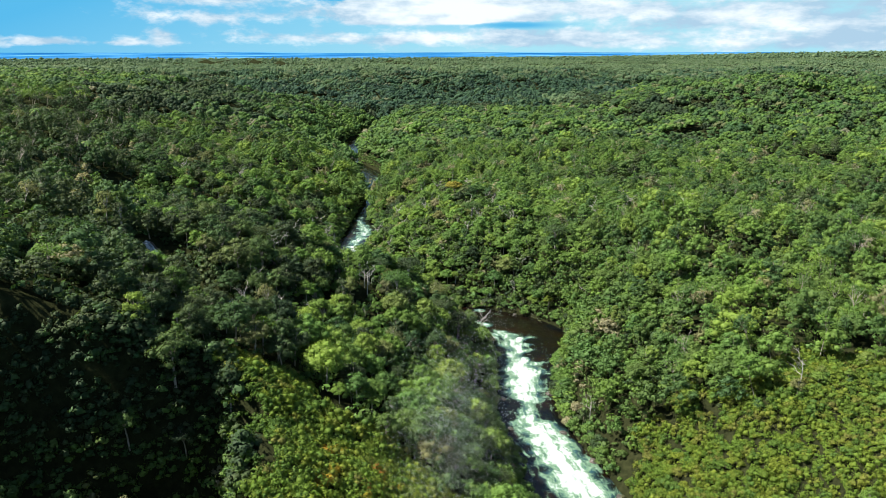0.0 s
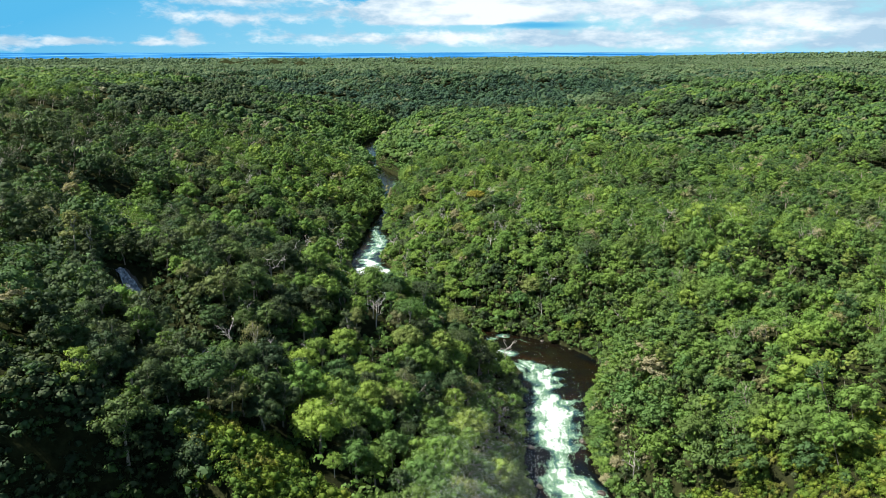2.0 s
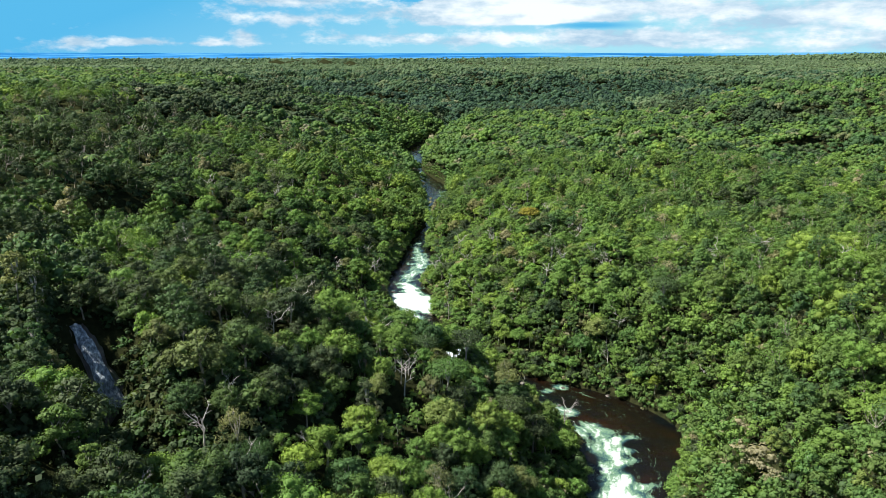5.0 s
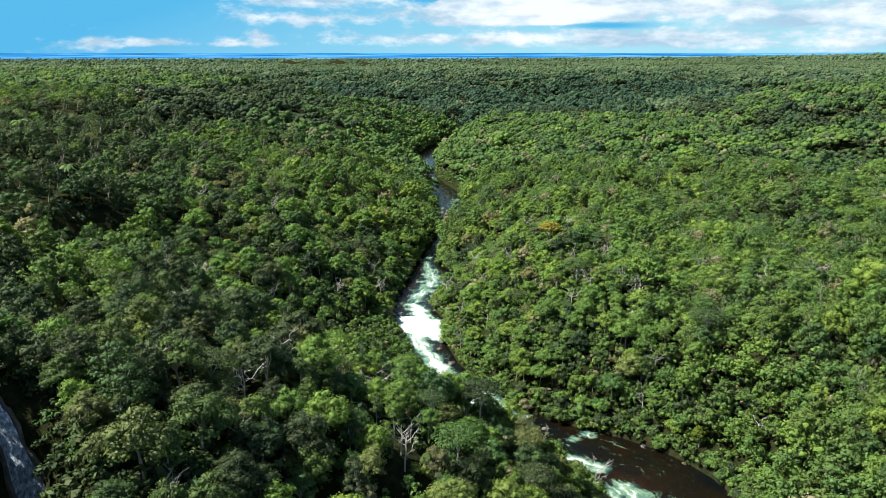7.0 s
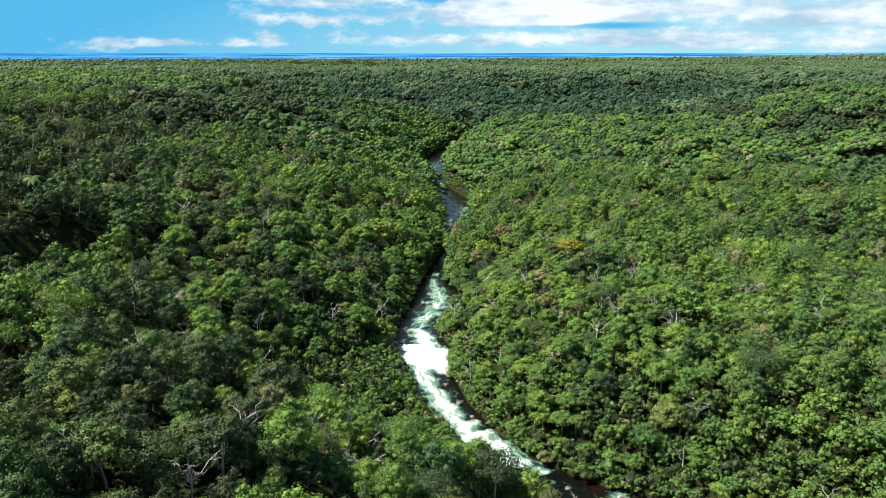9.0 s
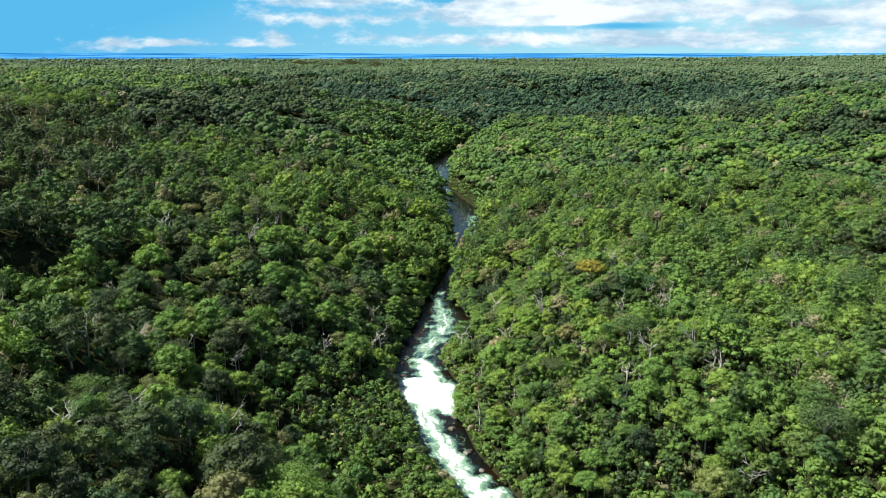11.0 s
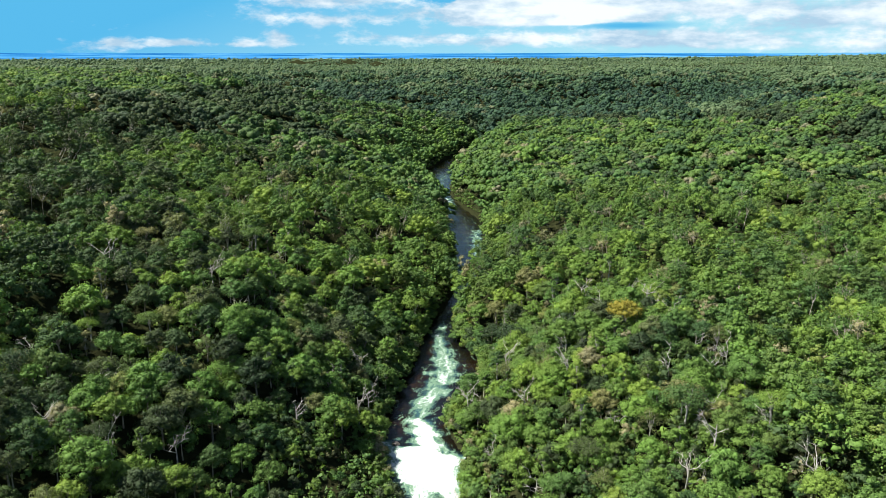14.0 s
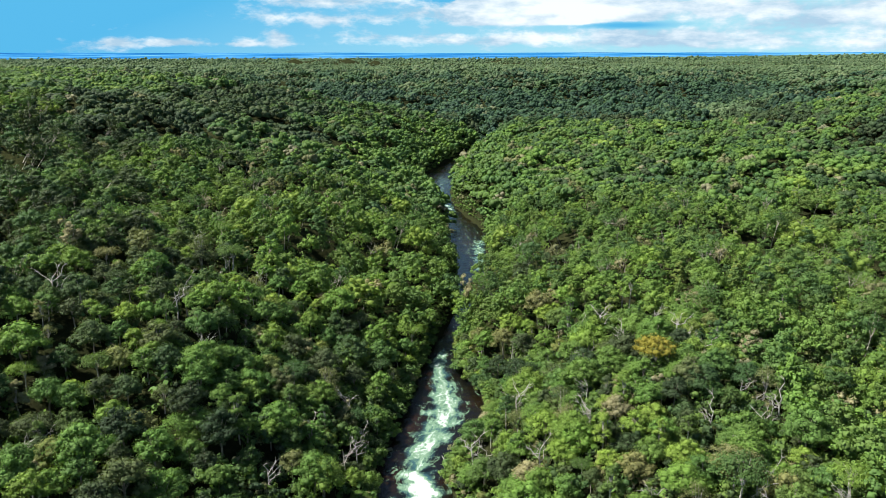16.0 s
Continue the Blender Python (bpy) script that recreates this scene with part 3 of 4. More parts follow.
def tube(points, radii, sides=5):
    """A tapered bent limb."""
    pts = [Vector(p) for p in points]
    vs, qs = [], []
    for i, (p, r) in enumerate(zip(pts, radii)):
        d = (pts[min(i + 1, len(pts) - 1)] - pts[max(i - 1, 0)]).normalized()
        a = d.cross(Vector((0.31, 0.95, 0.11))).normalized()
        b = d.cross(a)
        for k in range(sides):
            t = math.tau * k / sides
            vs.append(p + (a * math.cos(t) + b * math.sin(t)) * r)
    for i in range(len(pts) - 1):
        for k in range(sides):
            qs.append((i * sides + k, i * sides + (k + 1) % sides, (i + 1) * sides + (k + 1) % sides, (i + 1) * sides + k))
    return np.array(vs, float), np.array(qs, int)


def join(parts):
    vs, qs, o = [], [], 0
    for v, q in parts:
        vs.append(v)
        qs.append(q + o)
        o += len(v)
    return np.concatenate(vs), np.concatenate(qs)


def trunk_arrays(seed, fork, centres, radius, base=-1.2, spread=0.9):
    rng = np.random.RandomState(seed + 500)
    lean = rng.uniform(-0.5, 0.5, 2)
    f = (lean[0], lean[1], fork)
    parts = [tube([(0, 0, base), (lean[0] * 0.2, lean[1] * 0.5, fork * 0.5), f], [radius * 1.35, radius, radius * 0.8])]
    for c in centres:
        mid = (f[0] + (c[0] - f[0]) * 0.45 + rng.uniform(-0.4, 0.4), f[1] + (c[1] - f[1]) * 0.45 + rng.uniform(-0.4, 0.4), fork + (c[2] - fork) * 0.62 * spread)
        parts.append(tube([f, mid, (c[0], c[1], c[2] + 0.2)], [radius * 0.55, radius * 0.36, radius * 0.12], 4))
    return join(parts)


def tree_thing(name, label, category, seed, leafmat, bark, radius, base, top, lobes, leaves, size, flat=0.62, fork=5.0, girth=0.24, core=True):
    root = new(name)
    v, q, nrm, c, lr = crown_arrays(seed, radius, base, top, lobes, leaves, size, flat, core, 4)
    mesh_object("crown", v, q, leafmat, True, root, nrm)
    tv, tq = trunk_arrays(seed, fork, c[:min(len(c), 11)], girth)
    mesh_object("trunk", tv, tq, bark, True, root)
    return tagged(root, label, category, "rainforest trees" if category == "tree" else "slope and bank shrubs")


def bare_thing(seed, height, label):
    """A leafless tree: trunk, limbs that fork twice."""
    rng = np.random.RandomState(seed)
    root = new("bare_tree")
    fork = height * 0.5
    v, q = tube([(0, 0, -1), (0.15, -0.1, fork * 0.5), (0.3, 0.1, fork), (0.1, 0.2, height * 0.74)], [0.18, 0.14, 0.115, 0.045])
    mesh_object("trunk", v, q, bark_pale, True, root)
    lean = rng.uniform(0, math.tau)
    for i in range(5):
        a, h = lean + (i - 2) * 0.75 + rng.uniform(-0.5, 0.5) + (math.pi if i == 4 else 0), fork * (0.72 + 0.15 * i) * rng.uniform(0.92, 1.08)
        out = height * rng.uniform(0.16, 0.42)
        s = np.array([0.25, 0.08, h])
        e = s + np.array([math.cos(a) * out, math.sin(a) * out, height * rng.uniform(0.10, 0.36)])
        side = np.array([-math.sin(a), math.cos(a), 0]) * out * rng.uniform(-0.25, 0.25)
        m1 = s + (e - s) * 0.34 + np.array([math.cos(a), math.sin(a), -0.5]) * out * 0.12 + side
        m2 = s + (e - s) * 0.68 - side * 0.8 + np.array([0, 0, 0.1 * out])
        parts = [tube([s, m1, m2, e], [0.085, 0.066, 0.045, 0.015], 4)]
        for k in range(6):
            b = a + rng.uniform(-1.3, 1.3)
            st = (m1 if k < 2 else m2) + (e - m2) * rng.uniform(0.0, 0.8) * (k >= 2)
            en = st + np.array([math.cos(b), math.sin(b), rng.uniform(0.0, 1.0)]) * height * rng.uniform(0.06, 0.17)
            parts.append(tube([st, st + (en - st) * 0.5 + rng.uniform(-0.22, 0.22, 3), en], [0.034, 0.024, 0.009], 3))
        bv, bq = join(parts)
        mesh_object("branch", bv, bq, bark_pale, True, root)
    return tagged(root, label, "tree", "leafless trees")


def palm_thing():
    rng = np.random.RandomState(77)
    root = new("palm_tree")
    v, q = tube([(0, 0, -1), (0.2, 0, 4), (0.1, 0.2, 8.4), (0.3, 0.2, 11.0)], [0.22, 0.17, 0.15, 0.12], 6)
    mesh_object("trunk", v, q, bark_grey, True, root)
    for i in range(15):
        a, rise = i * 2.39996, rng.uniform(0.1, 1.5)
        d = np.array([math.cos(a), math.sin(a), 0])
        side = np.array([-d[1], d[0], 0])
        vs, qs = [], []
        for k in range(9):
            t = k / 8
            p = np.array([0.3, 0.2, 11.0]) + d * 3.4 * t + np.array([0, 0, rise * t * 2.2 - 3.0 * t * t])
            w = 0.62 * math.sin(math.pi * (0.08 + 0.9 * t)) ** 0.6 * (1 if k % 2 else 0.55)
            vs += [p - side * w - np.array([0, 0, 0.28 * w]), p, p + side * w - np.array([0, 0, 0.28 * w])]
        for k in range(8):
            o = k * 3
            qs += [(o, o + 1, o + 4, o + 3), (o + 1, o + 2, o + 5, o + 4)]
        mesh_object("frond", np.array(vs), np.array(qs), leaf_green, False, root)
    return tagged(root, "tall palm with drooping green fronds above the canopy", "palm", "palms")


KINDS = []                 # (template, how common, crown radius)


def kinds(name, label, seeds, common, *args, **kw):
    for i, s in enumerate(seeds):
        KINDS.append((tree_thing(name, label, "tree", s, *args, **kw), common / len(seeds)))


kinds("round_tree", "dense rounded deep-green rainforest tree in closed canopy", (10, 11, 12), 0.17, leaf_green, bark_grey, 3.7, 1.0, 9.4, 17, 2600, 0.155, fork=4.0, girth=0.17)
kinds("broad_tree", "broad spreading deep-green rainforest tree, many-lobed crown", (20, 21, 22), 0.15, leaf_green, bark_grey, 4.8, 2.2, 10.4, 24, 3600, 0.16, flat=0.6, fork=4.2, girth=0.2)
kinds("small_tree", "small leafy deep-green tree under taller neighbours", (25, 26), 0.16, leaf_green, bark_grey, 2.6, 0.2, 6.4, 11, 1500, 0.15, fork=2.4, girth=0.12)
kinds("dark_tree", "dense rainforest tree, leaves coloured dark-olive for the slope's shade", (13, 14, 18), 0.16, leaf_shaded, bark_grey, 4.2, 1.0, 9.8, 20, 3000, 0.16, fork=4.0, girth=0.18)
kinds("fresh_tree", "rounded fresh-green rainforest tree in sunlit canopy", (15, 16, 17), 0.16, leaf_bright, bark_grey, 3.7, 1.1, 9.0, 17, 2600, 0.155, fork=4.0, girth=0.17)
kinds("spreading_tree", "wide fresh-green rainforest tree with layered crown", (27, 28), 0.15, leaf_bright, bark_grey, 4.8, 2.2, 9.8, 26, 3600, 0.16, flat=0.5, fork=4.2, girth=0.2)
kinds("umbrella_tree", "flat-topped umbrella tree with pale forking limbs", (30, 31), 0.045, leaf_green, bark_pale, 4.6, 6.4, 9.6, 26, 2500, 0.15,
      flat=0.45, fork=5.0, girth=0.18, core=False)
kinds("slender_tree", "tall narrow green forest tree with grey trunk", (40, 41), 0.14, leaf_green, bark_pale, 2.4, 2.0, 11.4, 15, 1900, 0.15, flat=0.95, fork=5.6, girth=0.13)
kinds("olive_tree", "thin-crowned grey-olive forest tree with visible branches", (50, 51), 0.07, leaf_olive, bark_pale, 3.5, 2.6, 9.4, 18, 1600, 0.13,
      flat=0.7, fork=3.4, girth=0.15, core=False)
LIME_TREE = tree_thing("lime_tree", "bright lime-green tree with pale trunk among darker crowns", "tree", 91, leaf_lime, bark_pale, 3.4, 4.0, 9.6, 15, 2100, 0.15, fork=4.6, girth=0.16)
GOLD_TREE = tree_thing("golden_tree", "yellow-ochre leaved tree among green crowns", "tree", 92, leaf_gold, bark_pale, 4.2, 5.0, 9.0, 16, 2100, 0.15, flat=0.5, fork=4.4, girth=0.16)
PALM = palm_thing()
BARE = [bare_thing(60 + k, h, "leafless pale-barked tree standing among green crowns") for k, h in ((1, 9.0), (2, 8.0), (3, 9.6), (4, 7.4))]
SHRUBS = [tree_thing("lime_shrub", "low bright yellow-green shrub on the open slope", "shrub", 70 + s, leaf_lime, bark_dark,
                     1.9, -0.3, 1.6, 10, 1100, 0.115, flat=0.5, fork=0.5, girth=0.07) for s in range(3)]
BANK = [tree_thing("bank_shrub", "leafy green shrub leaning over the river bank", "shrub", 80 + s, leaf_green, bark_dark,
                   2.1, -0.8, 3.4, 8, 900, 0.16, flat=0.75, fork=0.8, girth=0.09) for s in range(3)]
used = set()


def plant(ob, x, y, scale, turn, sink=0.0):
    """Stand a copy of a plant on the ground; the first goes where the template itself was."""
    z = float(land(x, y)) - sink
    m = Matrix.LocRotScale((x, y, z), Euler((0, 0, turn)), (scale, scale, scale))
    if ob.name not in used:
        used.add(ob.name)
        ob.matrix_basis = m
        return ob
    c = copy_thing(ob, Matrix.Identity(4))
    c.matrix_basis = m
    return c


def near_zone(x, y):
    """The stretch beside the flight where trees stand as single things."""
    return (y > 100) & (y < 385) & (np.abs(x + 0.2 * (y - 100) + 4) < 46 + 0.13 * (y - 100))


def lime_zone(x, y):
    """The open slopes of bright low scrub above the gorge."""
    right = smooth((x - 30) / 8) * smooth((152 - y + 0.25 * (x - 60) + 6 * waves(x, y, 30, 41)) / 8)
    mid = smooth((120 - y + 5 * waves(x, y, 25, 42)) / 8) * smooth((x + 38 - 0.37 * (110 - y)) / 6) * smooth((24 - x) / 8) * smooth((land(x, y) - 20) / 4)
    return np.maximum(right, mid)


def scatter(y0, y1, step, seed, half):
    """Jittered rows of places in a strip of the plan, as x, y."""
    rng = np.random.RandomState(seed)
    xs, ys = [], []
    y, odd = y0, 0
    while y < y1:
        w = half(y)
        w0, w1 = w if isinstance(w, tuple) else (w, w)
        x = np.arange(-w0, w1, step) + (odd % 2) * step / 2
        xs.append(x + rng.uniform(-0.48, 0.48, len(x)) * step)
        ys.append(y + rng.uniform(-0.36, 0.36, len(x)) * step)
        y, odd = y + step * 0.87, odd + 1
    return np.concatenate(xs), np.concatenate(ys)


wide = lambda y: (max(0.64 * y, 0.84 * y - 142) + 25, 0.64 * y + 25)

# single trees that stand out: kind, x, y, size
STANDOUT = [("bare", -41, 170, 1.0), ("bare", -44, 180, 1.0), ("bare", -12.7, 228, 0.9), ("umbrella", 42, 259, 1.2), ("bare", 61, 279, 1.15), ("lime", -73, 236, 0.95), ("umbrella", -102, 242, 1.2),
            ("bare", -120, 330, 1.25), ("gold", 5, 338, 1.15), ("bare", -8.3, 320.5, 1.0), ("bare", 13, 319, 1.0), ("bare", 10, 281, 0.95), ("bare", 28, 278, 1.0), ("bare", 73, 279, 1.3),
            ("umbrella", 118, 370, 1.2), ("lime", -33, 122, 0.8), ("bare", -31, 137, 0.9), ("bare", -86, 327, 0.9), ("bare", 18, 302, 0.8), ("bare", 0, 300, 0.75), ("bare", -22, 289, 0.8),
            ("bare", -38, 205, 0.7), ("bare", 47, 231.5, 1.0), ("bare", 74, 136, 0.9), ("umbrella", 74, 331, 1.15), ("bare", 26, 250, 0.8), ("lime", 37, 238, 0.6), ("bare", -75, 456, 1.1),
            # the slender and round trees are added to shade and screen the side fall
            ("palm", -146, 295, 0.9), ("palm", -177, 316, 0.9), ("bare", 89, 259.6, 1.2), ("umbrella", 88, 250, 1.1), ("bare", 49, 282, 0.9), ("slender", -75, 163, 1.0), ("slender", -73.5, 159, 0.9), ("slender", -71, 155.5, 0.7), ("slender", -77, 160, 1.0), ("slender", -68, 150, 0.75), ("round", -60, 143.5, 0.85), ("slender", -63, 146.5, 0.8), ("slender", -57.5, 140.5, 0.8)]


def clear_of(x, y):
    """False beside a tree that stands out, and in the cleft of the side stream."""
    ok = np.hypot(x + 64, (y - 155.5) * 0.8) > 6.0
    along, across = (x + 65) * 0.66 - (y - 158.5) * 0.75, (x + 65) * 0.75 + (y - 158.5) * 0.66
    ok = ok & ~((along > -4) & (along < 25) & (np.abs(across) < 6.5))
    for _, sx, sy, size in STANDOUT:
        ok = ok & (np.hypot(x - sx, y - sy) > 2.6 * size)
    return ok


# trees and shrubs as single things
rng = np.random.RandomState(5)
x, y = scatter(96, 405, 4.6, 6, wide)
e, lime = river_edge(x, y), lime_zone(x, y)
keep = near_zone(x, y) & (e > 2.2) & (lime < 0.5) & clear_of(x, y)
weights = np.array([k[1] for k in KINDS])
# brighter leaf colours toward the sunlit side, darker for the left slope's shade
fresh = np.array([k[0].name.startswith(("fresh", "spreading")) for k in KINDS])
dark = np.array([k[0].name.startswith("dark") for k in KINDS])
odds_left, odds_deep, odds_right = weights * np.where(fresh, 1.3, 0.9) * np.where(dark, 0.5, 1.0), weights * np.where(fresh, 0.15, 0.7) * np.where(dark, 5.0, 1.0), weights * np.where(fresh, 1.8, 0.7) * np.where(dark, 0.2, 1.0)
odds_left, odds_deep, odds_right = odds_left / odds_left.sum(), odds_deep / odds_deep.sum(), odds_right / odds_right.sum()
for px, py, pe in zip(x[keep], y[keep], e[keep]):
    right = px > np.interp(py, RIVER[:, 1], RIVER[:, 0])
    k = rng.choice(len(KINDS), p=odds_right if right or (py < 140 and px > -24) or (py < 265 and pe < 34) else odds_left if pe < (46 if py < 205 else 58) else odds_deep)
    s = rng.choice((0.62, 0.8, 0.95, 1.1, 1.3), p=(0.2, 0.3, 0.28, 0.15, 0.07)) * rng.uniform(0.76, 0.9) * ((0.62 if pe < 5 else 0.8 if pe < 9 else 1.0) if py < 262 else 0.85 if pe < 5 else 1.0)
    if not right and 218 < py < 306 and pe < 32:          # low growth where the river turns
        s *= 0.34 if pe < 8 else 0.42 if pe < 15 else 0.56 if pe < 24 else 0.8
    if rng.rand() < (0.08 if right else 0.05):
        plant(BARE[rng.randint(4)], px, py, rng.uniform(0.62, 1.1), rng.uniform(0, 6.28))
    else:
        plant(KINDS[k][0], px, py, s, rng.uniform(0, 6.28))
for kind, px, py, size in STANDOUT:
    first = {"bare": BARE[int(px) % 4], "umbrella": next(k[0] for k in KINDS if k[0].name == "umbrella_tree"), "slender": next(k[0] for k in KINDS if k[0].name == "slender_tree"), "round": KINDS[0][0], "lime": LIME_TREE, "gold": GOLD_TREE, "palm": PALM}[kind]
    plant(first, px, py, size, px * 1.7)
x, y = scatter(62, 160, 2.5, 8, lambda y: 125)
e, lime = river_edge(x, y), lime_zone(x, y)
keep = (e > 0.6) & (lime > 0.5)
scrub = np.stack([x[keep], y[keep]], 1)
scrub = scrub[np.argsort(np.abs(scrub[:, 0] - 45) + np.abs(scrub[:, 1] - 118))]
for px, py in scrub[(scrub[:, 0] > 28) | (scrub[:, 1] > 112)][110::9]:                # single young trees that stand in the scrub
    first = KINDS[rng.choice(np.flatnonzero(fresh))][0] if rng.rand() < 0.6 else BANK[rng.randint(3)]
    plant(first, px, py, rng.uniform(0.3, 0.6), rng.uniform(0, 6.28), 0.1)
for px, py in scrub[:110]:
    plant(SHRUBS[rng.randint(3)], px, py, rng.uniform(0.7, 1.3), rng.uniform(0, 6.28), 0.15)
x, y = scatter(96, 405, 2.9, 9, lambda y: 100)
e = river_edge(x, y)
keep = (e > 0.0) & (e < 4.2) & (lime_zone(x, y) < 0.5) & (y > 112) & clear_of(x, y)
chosen = np.flatnonzero(keep)
chosen = chosen[np.linspace(0, len(chosen) - 1, 285).astype(int)]
for px, py in zip(x[chosen], y[chosen]):
    plant(BANK[rng.randint(3)], px, py, rng.uniform(0.65, 1.3), rng.uniform(0, 6.28), 0.2)


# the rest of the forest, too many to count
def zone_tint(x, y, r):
    """Fresh growth on the valley's sunny side; left hill and far slopes tinted as shaded."""
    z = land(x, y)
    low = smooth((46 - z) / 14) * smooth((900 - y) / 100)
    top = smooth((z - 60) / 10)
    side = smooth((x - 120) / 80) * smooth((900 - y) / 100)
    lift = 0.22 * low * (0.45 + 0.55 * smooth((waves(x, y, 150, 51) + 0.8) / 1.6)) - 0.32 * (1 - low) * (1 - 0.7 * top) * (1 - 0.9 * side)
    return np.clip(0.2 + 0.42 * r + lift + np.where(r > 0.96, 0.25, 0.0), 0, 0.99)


def woods(name, label, x, y, models, seed, smin, smax, mat=leaf_woods):
    rng = np.random.RandomState(seed)
    z = land(x, y)
    vs, qs, ts, ns, o = [], [], [], [], 0
    pick = rng.randint(len(models), size=len(x))
    for k, (mv, mq, mn) in enumerate(models):
        i = np.flatnonzero(pick == k)
        n = len(i)
        if n == 0:
            continue
        a, s = rng.uniform(0, math.tau, n), rng.uniform(smin, smax, n)
        h = s * rng.uniform(0.85, 1.15, n)
        ca, sa = np.cos(a) * s, np.sin(a) * s
        w = np.empty((n, len(mv), 3), np.float32)
        w[:, :, 0] = x[i, None] + ca[:, None] * mv[None, :, 0] - sa[:, None] * mv[None, :, 1]
        w[:, :, 1] = y[i, None] + sa[:, None] * mv[None, :, 0] + ca[:, None] * mv[None, :, 1]
        w[:, :, 2] = z[i, None] + h[:, None] * mv[None, :, 2]
        vs.append(w.reshape(-1, 3))
        u = np.empty_like(w)
        ux, uy = np.cos(a)[:, None], np.sin(a)[:, None]
        u[:, :, 0], u[:, :, 1], u[:, :, 2] = ux * mn[None, :, 0] - uy * mn[None, :, 1], uy * mn[None, :, 0] + ux * mn[None, :, 1], mn[None, :, 2]
        ns.append(u.reshape(-1, 3))
        qs.append((mq[None] + (o + np.arange(n) * len(mv))[:, None, None]).reshape(-1, 4))
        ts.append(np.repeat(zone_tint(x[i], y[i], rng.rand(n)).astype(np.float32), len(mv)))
        o += n * len(mv)
    ob = mesh_object(name, np.concatenate(vs), np.concatenate(qs), mat, True, None, np.concatenate(ns))
    ob.data.attributes.new("tint", "FLOAT", "POINT").data.foreach_set("value", np.concatenate(ts))
    return tagged(ob, label, "forest", kind="stuff")


def models_for(seed, count, leaves, size, radius=4.4, lobes=7, core=True, sides=4, solid=0.66, ragged=0.16):
    return [crown_arrays(seed + k, radius * (0.85 + 0.1 * k), 1.2, min(9.2 * max(1.0, radius / 6), 16), lobes, leaves, size, 0.62, core, sides, solid, ragged)[:3] for k in range(count)]


x, y = scatter(56, 410, 3.9, 25, lambda y: 60 + 0.3 * y)
keep = (river_edge(x, y) > 1.6) & (lime_zone(x, y) < 0.6) & (np.hypot(x + 65, y - 157.5) > 7)
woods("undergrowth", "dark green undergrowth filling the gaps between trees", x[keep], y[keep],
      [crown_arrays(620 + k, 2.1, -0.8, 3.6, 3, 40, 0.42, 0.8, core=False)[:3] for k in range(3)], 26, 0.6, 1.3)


x, y = scatter(56, 118, 2.5, 35, lambda y: (125, -20))
keep = (land(x, y) < 62) & (lime_zone(x, y) < 0.5)
wx, wy = np.meshgrid(np.arange(-100, -22, 1.8), np.arange(88, 118, 0.4))
wx, wy = wx.ravel(), wy.ravel()
grng = np.random.RandomState(38)
wx, wy = wx + grng.uniform(-0.85, 0.85, len(wx)), wy + grng.uniform(-0.3, 0.3, len(wy))
wall = (land(wx, wy) < 60) & (np.abs(land(wx, wy + 1.5) - land(wx, wy - 1.5)) + np.abs(land(wx + 1.5, wy) - land(wx - 1.5, wy)) > 4.5) & (lime_zone(wx, wy) < 0.5)
cx, cy = scatter(128, 178, 1.9, 41, lambda y: (86, -32))
cleft = (np.hypot(cx + 60, cy - 152) < 25) & (np.hypot((cx + 65.5) * 0.75 + (cy - 159) * 0.66, ((cx + 65.5) * 0.66 - (cy - 159) * 0.75) * 0.45) > 4.2)
x, y = np.concatenate([x[keep], wx[wall], cx[cleft]]), np.concatenate([y[keep], wy[wall], cy[cleft]])
keep = np.ones(len(x), bool)
woods("gorge_growth", "dark tangled growth on the walls of the shaded gorge", x[keep], y[keep],
      [crown_arrays(660 + k, 2.2, -1.6, 2.8, 4, 80, 0.28, 0.8, True, 4)[:3] for k in range(3)], 36, 0.5, 1.2)


def limb_arrays(seed, fork, tips, girth, twigs=2):
    """Thin bare wood: a trunk, a limb to every tip and twigs off each limb, with normals round every tube."""
    rng = np.random.RandomState(seed)
    f = np.array([rng.uniform(-0.4, 0.4), rng.uniform(-0.4, 0.4), fork])
    runs = [([(0, 0, -1), f * np.array([0.6, 0.3, 0.5]), f], [girth * 1.3, girth, girth * 0.8])]
    for c in np.asarray(tips, float):
        mid = f + (c - f) * 0.5 + rng.uniform(-0.5, 0.5, 3)
        runs.append(([f, mid, c], [girth * 0.6, girth * 0.42, girth * 0.18]))
        for _ in range(twigs):
            st = mid + (c - mid) * rng.uniform(0.1, 0.8)
            d = (c - f) * rng.uniform(0.2, 0.42) + rng.uniform(-0.8, 0.8, 3)
            runs.append(([st, st + d * 0.55 + rng.uniform(-0.15, 0.15, 3), st + d], [girth * 0.3, girth * 0.22, girth * 0.1]))
    parts, norms = [], []
    for pts, radii in runs:
        v, q = tube(pts, radii, 3)
        ring = v.reshape(-1, 3, 3)
        nn = ring - ring.mean(1, keepdims=True)
        norms.append((nn / (np.linalg.norm(nn, axis=2, keepdims=True) + 1e-9)).reshape(-1, 3))
        parts.append((v, q))
    v, q = join(parts)
    return v, q, np.concatenate(norms)


